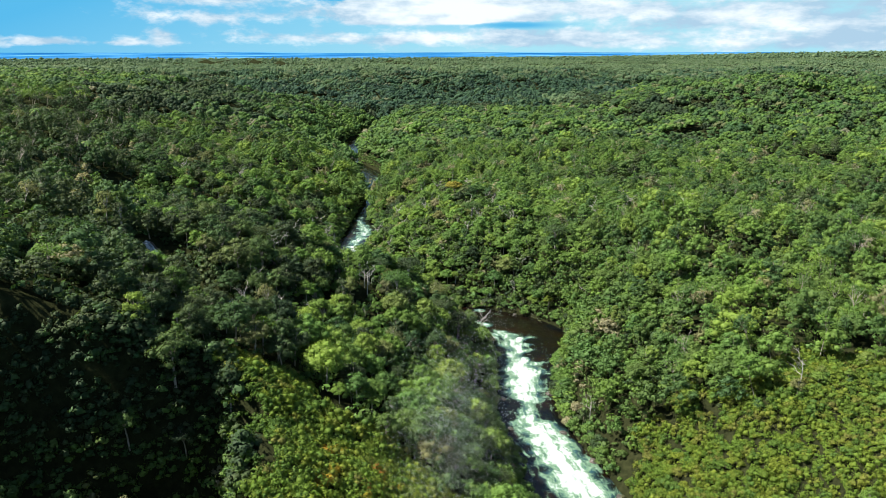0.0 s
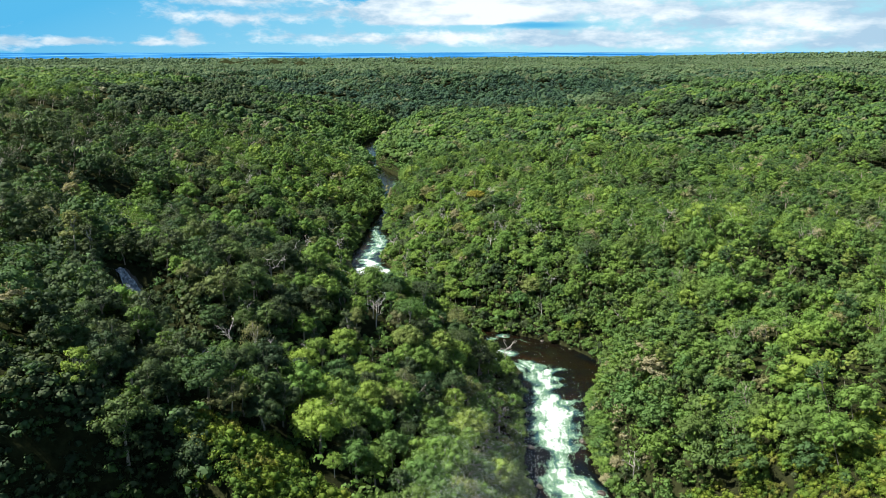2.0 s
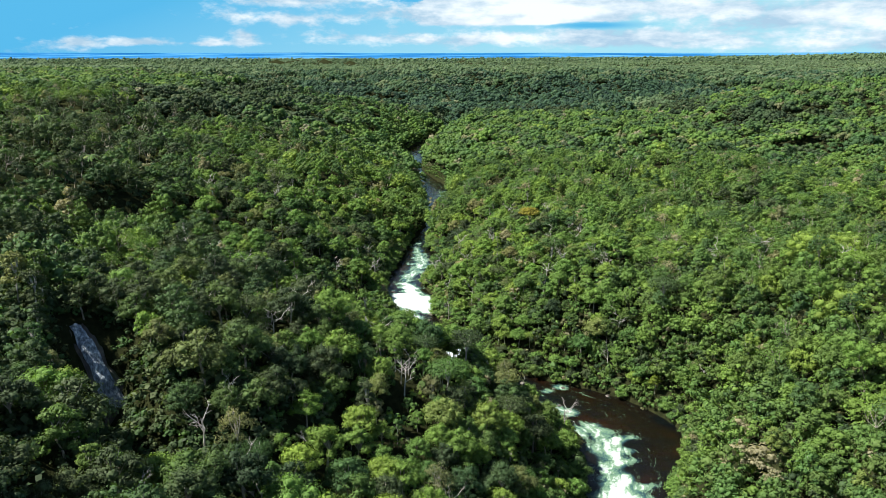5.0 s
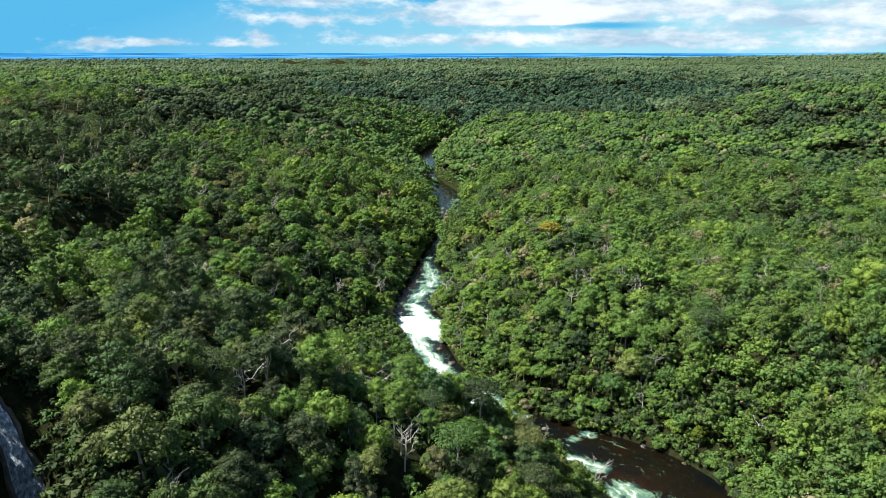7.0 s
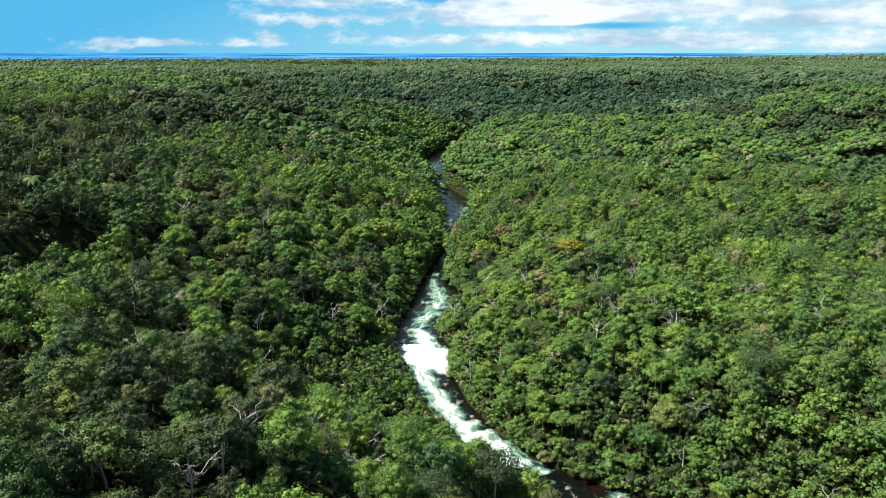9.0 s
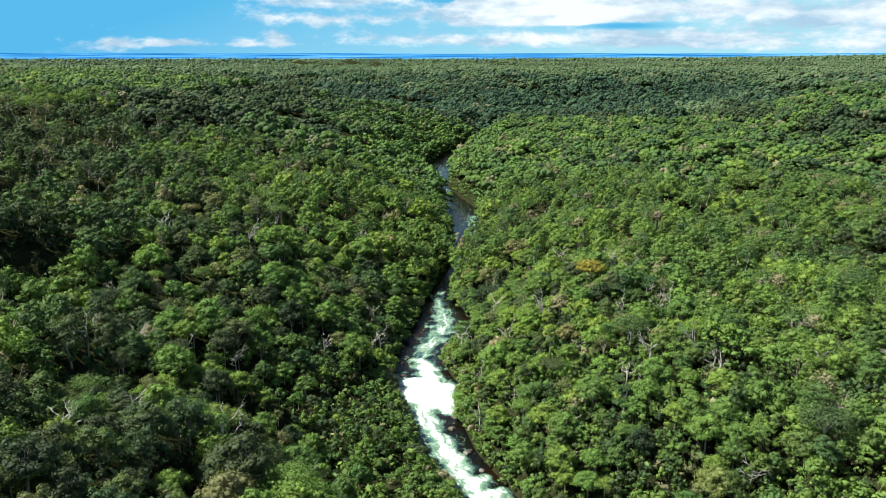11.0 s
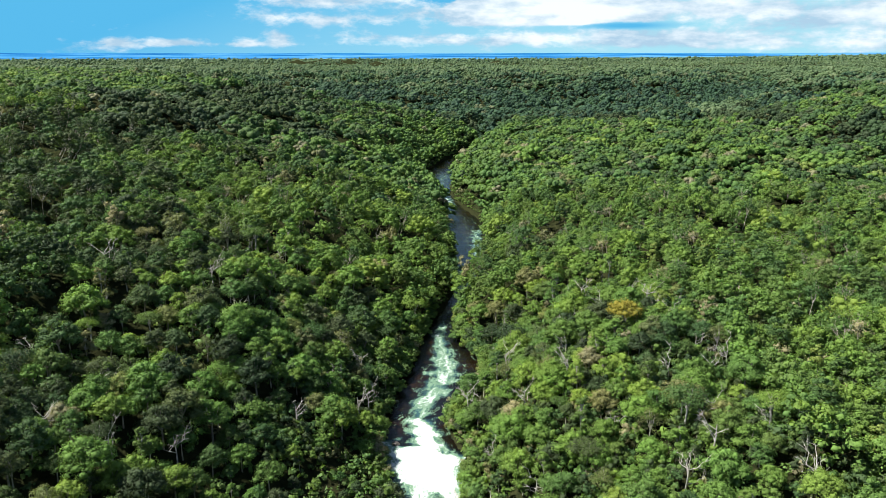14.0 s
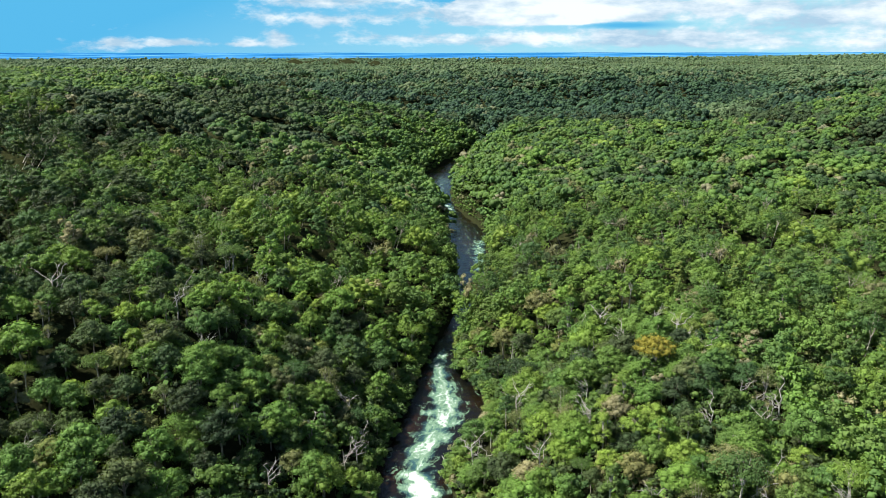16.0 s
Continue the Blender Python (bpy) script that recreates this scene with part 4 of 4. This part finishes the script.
def grove(seed, low, high, rings, step, radius, height, lobes, leaves, size, solid, ragged, mat, limbs=False, fuzz=0.27):
    """Trees in a six-sided patch, each with its own tint."""
    rng = np.random.RandomState(seed)
    parts, tints, norms, wood = [], [], [], []
    for i in range(-rings, rings + 1):
        for j in range(-rings, rings + 1):
            if abs(i + j) > rings or (step > 4 and rng.rand() < (0.14 if limbs else 0.1)):
                continue
            px, py = step * (i + j / 2) + rng.uniform(-0.42, 0.42) * step, step * 0.866 * j + rng.uniform(-0.42, 0.42) * step
            s = rng.choice((0.45, 0.65, 0.85, 1.0, 1.2, 1.5), p=(0.14, 0.2, 0.24, 0.2, 0.14, 0.08))
            pz = rng.uniform(-1.5, 1.1) if limbs else rng.uniform(-0.9, 0.7) if step > 4 else 0.0
            tall = rng.rand() < 0.2
            tall = tall and step > 2
            r, h = radius * (0.62 if tall else rng.uniform(0.85, 1.15)) * s, height * (1.2 if tall else 1.0) * (0.4 + 0.6 * s)
            thin = limbs and rng.rand() < 0.16
            v, q, nrm, c, _ = crown_arrays(seed * 400 + i * 21 + j, r, h * 0.55 if thin else 0.8 if step > 2 else -0.4, h, lobes, int(leaves * (0.2 + 0.8 * s) * (0.5 if thin else 1)), size, 0.75,
                                           not thin, 4, solid, ragged, fuzz)
            parts.append((v + np.array([px, py, pz]), q))
            odd = rng.rand()          # a few greyish, half-bare crowns and a few far lighter ones
            tints.append(np.full(len(v), rng.uniform(0.94, 1.0) if odd < 0.05 else min(rng.uniform(low, high) + (0.3 if odd < 0.12 else 0), 0.92)))
            norms.append(nrm)
            if thin or (limbs and rng.rand() < 0.2):
                tv, tq, tn = limb_arrays(seed + i * 7 + j, h * 0.5, c[:7] + np.array([0, 0, 0.3 if thin else 0.1]), 0.085, 1)
                wood.append((tv + np.array([px, py, pz]), tq, tn))
    if limbs:                                     # a leafless tree that stands among the crowns
        px, py = rng.uniform(-1.6, 1.6, 2) * step
        tips = np.array([[math.cos(a) * w, math.sin(a) * w, h] for a, w, h in zip(np.arange(7) * 2.4, rng.uniform(1.0, 2.4, 7), rng.uniform(6.8, 9.4, 7))])
        tv, tq, tn = limb_arrays(seed + 77, 5.0, tips, 0.1, 3)
        wood.append((tv + np.array([px, py, 0]), tq, tn))
    leafy = sum(len(p[1]) for p in parts)
    tints += [np.zeros(len(w[0])) for w in wood]
    v, q = join(parts + [w[:2] for w in wood])
    nn = np.concatenate(norms + [w[2] for w in wood])
    ob = mesh_object("grove", v, q, mat, True, None, nn)
    if wood:
        ob.data.materials.append(bark_grey)
        slot = np.zeros(len(q), np.int32)
        slot[leafy:] = 1
        ob.data.polygons.foreach_set("material_index", slot)
    ob.data.attributes.new("tint", "FLOAT", "POINT").data.foreach_set("value", np.concatenate(tints).astype(np.float32))
    return ob


def plant_groves(name, label, seed, rings, step, span, skip, sets, choose, reach):
    """Groves in a six-sided lattice that fill a stretch of the hills."""
    root = tagged(new(name), label, "forest", kind="stuff")
    rng = np.random.RandomState(seed)
    n = rings
    a1 = np.array([step * (n + 1 + n / 2), step * 0.866 * n])
    a2 = np.array([step * (-n + (2 * n + 1) / 2), step * 0.866 * (2 * n + 1)])
    done = set()
    for i in range(-90, 90):
        for j in range(-60, 90):
            x, y = a1 * i + a2 * j + np.array([0, 60])
            w0, w1 = wide(y)
            if not (span[0] < y < span[1]) or x < -w0 - 8 or x > w1 + 8 or skip(x, y):
                continue
            h = [float(land(x + dx, y + dy)) for dx, dy in ((reach, 0), (-reach, 0), (0, reach), (0, -reach), (0, 0))]
            kinds_here = sets[choose(x, y, sum(h) / 5)]
            src = kinds_here[rng.randint(len(kinds_here))]
            normal = Vector((-(h[0] - h[1]) / (2 * reach), -(h[2] - h[3]) / (2 * reach), 1)).normalized()
            turn = Vector((0, 0, 1)).rotation_difference(normal) @ Euler((0, 0, rng.randint(6) * math.tau / 6)).to_quaternion()
            ob = src if src.name not in done else new("grove", src.data)
            done.add(src.name)
            ob.parent = root
            ob.matrix_basis = Matrix.LocRotScale((x, y, sum(h) / 5 - 0.2), turn, (1, 1, rng.uniform(0.88, 1.16)))
    for group in sets:
        for ob in group:
            if ob.parent is None:
                bpy.data.objects.remove(ob)


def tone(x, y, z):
    """Which growth stands here: 0 slopes darkened for shade, 1 mid green, 2 fresh valley green."""
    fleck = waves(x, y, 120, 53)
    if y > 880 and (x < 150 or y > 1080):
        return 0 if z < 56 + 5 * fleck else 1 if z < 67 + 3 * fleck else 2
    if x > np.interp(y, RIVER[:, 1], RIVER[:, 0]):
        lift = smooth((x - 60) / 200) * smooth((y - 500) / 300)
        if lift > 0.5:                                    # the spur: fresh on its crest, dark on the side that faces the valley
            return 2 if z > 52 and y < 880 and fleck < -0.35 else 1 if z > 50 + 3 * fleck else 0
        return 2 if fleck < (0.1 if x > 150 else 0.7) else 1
    # left hill: fresh valley and crest, shade tint on the slope between
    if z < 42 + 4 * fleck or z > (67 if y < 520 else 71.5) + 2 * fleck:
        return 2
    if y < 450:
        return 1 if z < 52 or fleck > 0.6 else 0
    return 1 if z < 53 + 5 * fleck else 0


plant_groves("scrub_cover", "bright yellow-green scrub covering the open slopes", 34, 3, 1.5, (60, 170), lambda x, y: river_edge(x, y) < 3.0 or lime_zone(x, y) < 0.15 or abs(x) > 100,
             [[grove(1000 + k, 0.0, 0.95, 3, 1.5, 1.65, 1.9, 4, 150, 0.13, 0.7, 0.25, leaf_scrub) for k in range(4)]], lambda x, y, z: 0, 3.5)
plant_groves("low_growth", "dark leafy low growth under the trees", 37, 4, 2.4, (100, 370), lambda x, y: river_edge(x, y) < (18 if 225 < y < 300 and x < np.interp(y, RIVER[:, 1], RIVER[:, 0]) else 10.5) or lime_zone(x, y) > 0.3 or (x < np.interp(y, RIVER[:, 1], RIVER[:, 0]) and river_edge(x, y) > 30) or np.hypot(x + 61, y - 153.5) < 22 or abs(x + 10) > 60 + 0.25 * (y - 100),
             [[grove(1050 + k, 0.0, 0.7, 4, 2.4, 2.0, 4.2, 4, 110, 0.2, 0.72, 0.25, leaf_woods) for k in range(3)]], lambda x, y, z: 0, 7)
x, y = scatter(58, 122, 1.3, 33, lambda y: (62, 40))
steep = np.hypot(land(x + 1, y) - land(x - 1, y), land(x, y + 1) - land(x, y - 1)) > 1.3
keep = steep & (lime_zone(x, y) > 0.08)
woods("rim_scrub", "yellow-green scrub hanging over the gorge rim", x[keep], y[keep], [crown_arrays(680 + k, 1.5, -0.8, 1.5, 4, 90, 0.16, 0.6, True, 4)[:3] for k in range(3)], 39, 0.7, 1.2, leaf_scrub)
# tint ranges; the first is kept dark to stand for hillside shade
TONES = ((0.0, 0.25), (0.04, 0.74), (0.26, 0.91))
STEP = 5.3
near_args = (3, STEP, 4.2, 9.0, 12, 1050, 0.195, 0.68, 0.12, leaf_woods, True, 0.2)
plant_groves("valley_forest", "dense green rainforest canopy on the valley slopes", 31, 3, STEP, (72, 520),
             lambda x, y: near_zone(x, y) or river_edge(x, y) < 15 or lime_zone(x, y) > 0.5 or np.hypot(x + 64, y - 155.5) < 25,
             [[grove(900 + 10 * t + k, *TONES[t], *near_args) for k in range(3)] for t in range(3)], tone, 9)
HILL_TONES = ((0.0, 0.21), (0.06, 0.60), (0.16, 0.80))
hill_args = (4, 5.9, 5.0, 7.6, 8, 210, 0.36, 0.9, 0.08, leaf_hills, False, 0.1)
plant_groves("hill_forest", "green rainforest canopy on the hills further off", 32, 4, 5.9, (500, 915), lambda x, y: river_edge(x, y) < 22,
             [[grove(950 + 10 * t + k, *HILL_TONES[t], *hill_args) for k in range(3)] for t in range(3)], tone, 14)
# the far slopes' leaves carry distance haze in their colour
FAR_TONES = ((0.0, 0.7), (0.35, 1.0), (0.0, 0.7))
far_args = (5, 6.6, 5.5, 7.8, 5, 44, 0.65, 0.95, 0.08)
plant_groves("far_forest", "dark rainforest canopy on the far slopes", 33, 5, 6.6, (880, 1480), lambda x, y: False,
             [[grove(980 + 10 * t + k, *FAR_TONES[t], *far_args, leaf_savanna if t == 2 else leaf_hazed, False, 0.08) for k in range(3)] for t in range(3)], tone, 22)
# single crowns along the seams between groves and the river or the planted trees
x, y = scatter(70, 520, 4.6, 15, lambda y: 0.70 * y + 40)
a1, a2 = np.array([STEP * 5.5, STEP * 2.598]), np.array([STEP * 0.5, STEP * 6.062])
inv = np.linalg.inv(np.stack([a1, a2], 1))
near = near_zone(x, y)
cell = inv @ np.stack([x, y - 60])
best = np.full(x.shape, 1e9)
gx, gy = np.zeros(x.shape), np.zeros(x.shape)
for di in (-1, 0, 1, 2):
    for dj in (-1, 0, 1, 2):
        c = np.floor(cell) + np.array([[di], [dj]])
        p = a1[:, None] * c[0] + a2[:, None] * c[1]
        d = np.hypot(p[0] - x, p[1] + 60 - y)
        gx, gy = np.where(d < best, p[0], gx), np.where(d < best, p[1] + 60, gy)
        best = np.minimum(best, d)
bare = near_zone(gx, gy) | (river_edge(gx, gy) < 15) | (lime_zone(gx, gy) > 0.5)
keep = ~near & bare & (river_edge(x, y) > 1.6) & (lime_zone(x, y) < 0.5) & clear_of(x, y) & (land(x, y) > 12)
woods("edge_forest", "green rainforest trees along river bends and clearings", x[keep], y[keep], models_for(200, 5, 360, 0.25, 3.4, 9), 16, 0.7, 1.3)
x, y = scatter(100, 900, 2.8, 28, lambda y: 130)
ex, ey = scatter(104, 400, 1.35, 43, lambda y: 70)
e, ee = river_edge(x, y), river_edge(ex, ey)
keep = (e > 0.5) & (e < np.where(y < 395, 11, 6)) & (lime_zone(x, y) < 0.5)
rim = (ee > 0.1) & (ee < 2.0) & (lime_zone(ex, ey) < 0.9)
woods("bank_growth", "leafy green growth overhanging the river banks", np.concatenate([x[keep], ex[rim]]), np.concatenate([y[keep], ey[rim]]),
      [crown_arrays(640 + k, 2.0, -0.8, 3.4, 3, 64, 0.29, 0.8, True, 4)[:3] for k in range(3)], 29, 0.45, 1.05)
x, y = scatter(512, 910, 5.0, 17, lambda y: 150)
e = river_edge(x, y)
keep = (e > 2.0) & (e < 36)
woods("river_forest", "green rainforest along the upper river", x[keep], y[keep], models_for(300, 5, 60, 0.50, 4.4, 5, True, 4, 0.8, 0.16), 18, 0.5, 1.3, leaf_hills)
plateau_args = (10, 6.5, 4.4, 5.8, 1, 4, 1.0, 1.0, 0.1, leaf_savanna)
plant_groves("distant_forest", "pale green open woodland on the distant plateau", 35, 10, 6.5, (1440, 2640), lambda x, y: False,
             [[grove(1100 + k, 0.1, 0.9, *plateau_args) for k in range(3)]], lambda x, y, z: 0, 60)
x, y = scatter(2600, 4900, 30.0, 21, wide)
woods("horizon_forest", "pale hazy woodland along the horizon", x, y, models_for(500, 3, 1, 4.0, 14.0, 1, True, 4, 1.0, 0.05), 22, 0.6, 1.2, leaf_savanna)

# ---------------------------------------------------------------- stones, driftwood and the side fall
def boulder_mesh(seed):
    bm = bmesh.new()
    bmesh.ops.create_icosphere(bm, subdivisions=2, radius=1.0)
    off = Vector((seed * 3.1, seed * 1.7, 0))
    for v in bm.verts:
        d = v.co.normalized()
        v.co = d * (0.78 + 0.34 * noise.noise(d * 1.3 + off) + 0.12 * noise.noise(d * 3.4 + off))
        v.co.z *= 0.62
    me = bpy.data.meshes.new("boulder")
    bm.to_mesh(me)
    bm.free()
    me.materials.append(rock_mat)
    return me


STONES = [boulder_mesh(k) for k in range(4)]


def place_stones():
    rng = np.random.RandomState(44)
    spots = [(9.5, 234.6, 1.3), (12.5, 236.5, 0.7), (3, 249, 0.8), (14, 247, 0.7), (11.5, 246.3, 0.6), (-28, 304, 1.6), (-28.8, 309, 1.3), (-29, 299, 1.2), (-43.5, 301.5, 1.2), (-45, 304.5, 1.0),
             (29.5, 181, 1.3), (16.5, 178, 1.0), (30, 160, 1.1), (35, 147, 1.3), (13.5, 210, 0.9), (-46, 318, 1.1), (-24, 283, 1.2), (-20, 276, 0.9), (-13, 258.5, 0.9),
             (26, 243.5, 0.8), (34, 237, 0.7), (-36, 336, 1.0), (-50, 338, 0.9), (38, 133, 1.4), (17, 162, 0.9), (-29, 293, 1.2), (-39, 291, 1.0)]
    for x, y, s in spots:
        ob = new("boulder", STONES[rng.randint(4)])
        ob.matrix_basis = Matrix.LocRotScale((x, y, float(level(y)) + 0.05 * s), Euler((0, 0, rng.uniform(0, 6.28))), (s, s * rng.uniform(0.75, 1.25), s * rng.uniform(0.7, 1.0)))
        tagged(ob, "dark wet boulder in the foaming river", "rock", "river boulders")


def place_logs():
    for x, y, turn, ln in ((-28.5, 299, 2.4, 6.5), (-27, 303, 2.0, 5.0), (-35.5, 332, 2.7, 5.0)):
        v, q = tube([(-ln / 2, 0, 0.4), (-ln * 0.1, 0.25, 0.9), (ln * 0.25, 0.1, 1.5), (ln / 2, -0.3, 2.3)], [0.22, 0.19, 0.14, 0.05], 6)
        b, bq = tube([(0, 0.2, 1.0), (0.5, 1.0, 1.7), (0.7, 1.5, 2.6)], [0.10, 0.07, 0.03], 4)
        root = new("fallen_tree")
        mesh_object("trunk", v, q, bark_pale, True, root)
        mesh_object("branch", b, bq, bark_pale, True, root)
        root.matrix_basis = pose(x, y, float(level(y)) + 0.1, 0, 0, math.degrees(turn))
        tagged(root, "bleached fallen tree leaning out from the river bank", "fallen tree", "driftwood")


def side_fall():
    """A thin white fall that slides down a dark rock chute in the left slope."""
    root = new("waterfall")
    n, m = 26, 9
    t, u = np.meshgrid(np.linspace(0, 1, n), np.linspace(-1, 1, m), indexing="ij")
    fall = 8.2 * t + 3.8 * t * t
    half = (0.8 + 0.75 * t) * (1 + 0.25 * waves(9 * t, 0 * t, 5, 63))
    px, py = -69.3 + 8.0 * t + u * half * 0.85, 161.5 - 4.4 * t + u * half * 0.5
    pz = 58.2 - fall + 0.3 * waves(px, py, 2.0, 61) - 0.3 * np.abs(u)
    mesh_object("water_sheet", np.stack([px, py, pz], -1).reshape(-1, 3), grid_quads(n, m), fall_material(), True, root)
    half = half * 1.45
    bx, by = -69.6 + 8.2 * t + u * half * 0.85, 161.8 - 4.5 * t + u * half * 0.5
    bz = 57.9 - fall + 0.5 * waves(bx, by, 2.6, 62) + 0.7 * np.abs(u) ** 3 - 0.5
    top = np.stack([bx, by, bz], -1)
    foot = np.stack([bx, by, bz - 9], -1)          # the rock reaches down into the slope
    rim_ids = np.concatenate([np.arange(m), np.arange(1, n) * m + m - 1, (n - 1) * m + np.arange(m - 2, -1, -1), np.arange(n - 2, 0, -1) * m])
    nxt = np.roll(rim_ids, -1)
    mesh_object("rock_chute", np.concatenate([top.reshape(-1, 3), foot.reshape(-1, 3)]), np.concatenate([grid_quads(n, m), np.stack([rim_ids, rim_ids + n * m, nxt + n * m, nxt], 1)]), rock_mat, True, root)
    tagged(root, "thin white waterfall sliding down a dark shaded rock chute", "waterfall")


def rusty_patch():
    rng = np.random.RandomState(47)
    rust = leaf_material("leaf_rust", [(0.0, (0.20, 0.13, 0.02)), (0.5, (0.23, 0.19, 0.025)), (1.0, (0.16, 0.08, 0.02))])
    first = tree_thing("rusty_shrub", "yellow-brown withering shrub on the open slope", "shrub", 95, rust, bark_dark, 1.7, -0.2, 1.3, 6, 330, 0.18, flat=0.5, fork=0.4, girth=0.06)
    for k in range(26):
        plant(first, rng.uniform(-19, -3), rng.uniform(84, 103), rng.uniform(0.6, 1.1), rng.uniform(0, 6.28), 0.1)


def spray():
    """Fine droplets that drift up from the falls below the start of the flight."""
    rng = np.random.RandomState(71)
    n = 42000
    p = rng.normal(0, 1, (n, 3)) * np.array([4.2, 6.0, 8.5]) + np.array([1.5, 99, 45])
    p[:, 0] += 0.22 * (p[:, 2] - 45) + 1.6 * waves(p[:, 2], p[:, 1], 14, 72)
    p = p[p[:, 2] > land(p[:, 0], p[:, 1]) + 1.0]
    d = rng.normal(0, 1, p.shape)
    d /= np.linalg.norm(d, axis=1, keepdims=True)
    v, q = leaf_quads(p, d, rng.uniform(0.012, 0.030, len(p)), rng, 1.0, 0.0)
    mat, nd, l, out = nodes_of("water_droplets")
    b = nd.new("ShaderNodeBsdfPrincipled")
    b.inputs["Base Color"].default_value, b.inputs["Roughness"].default_value = (0.8, 0.83, 0.85, 1), 0.3
    tr, ms = nd.new("ShaderNodeBsdfTranslucent"), nd.new("ShaderNodeMixShader")
    tr.inputs["Color"].default_value = (0.85, 0.88, 0.9, 1)
    l.new(b.outputs[0], ms.inputs[1])
    l.new(tr.outputs[0], ms.inputs[2])
    l.new(ms.outputs[0], out.inputs[0])
    tagged(mesh_object("spray", v, q, mat), "thin white drifting spray rising from the gorge", "spray", kind="stuff")


place_stones()
place_logs()
spray()
side_fall()
rusty_patch()
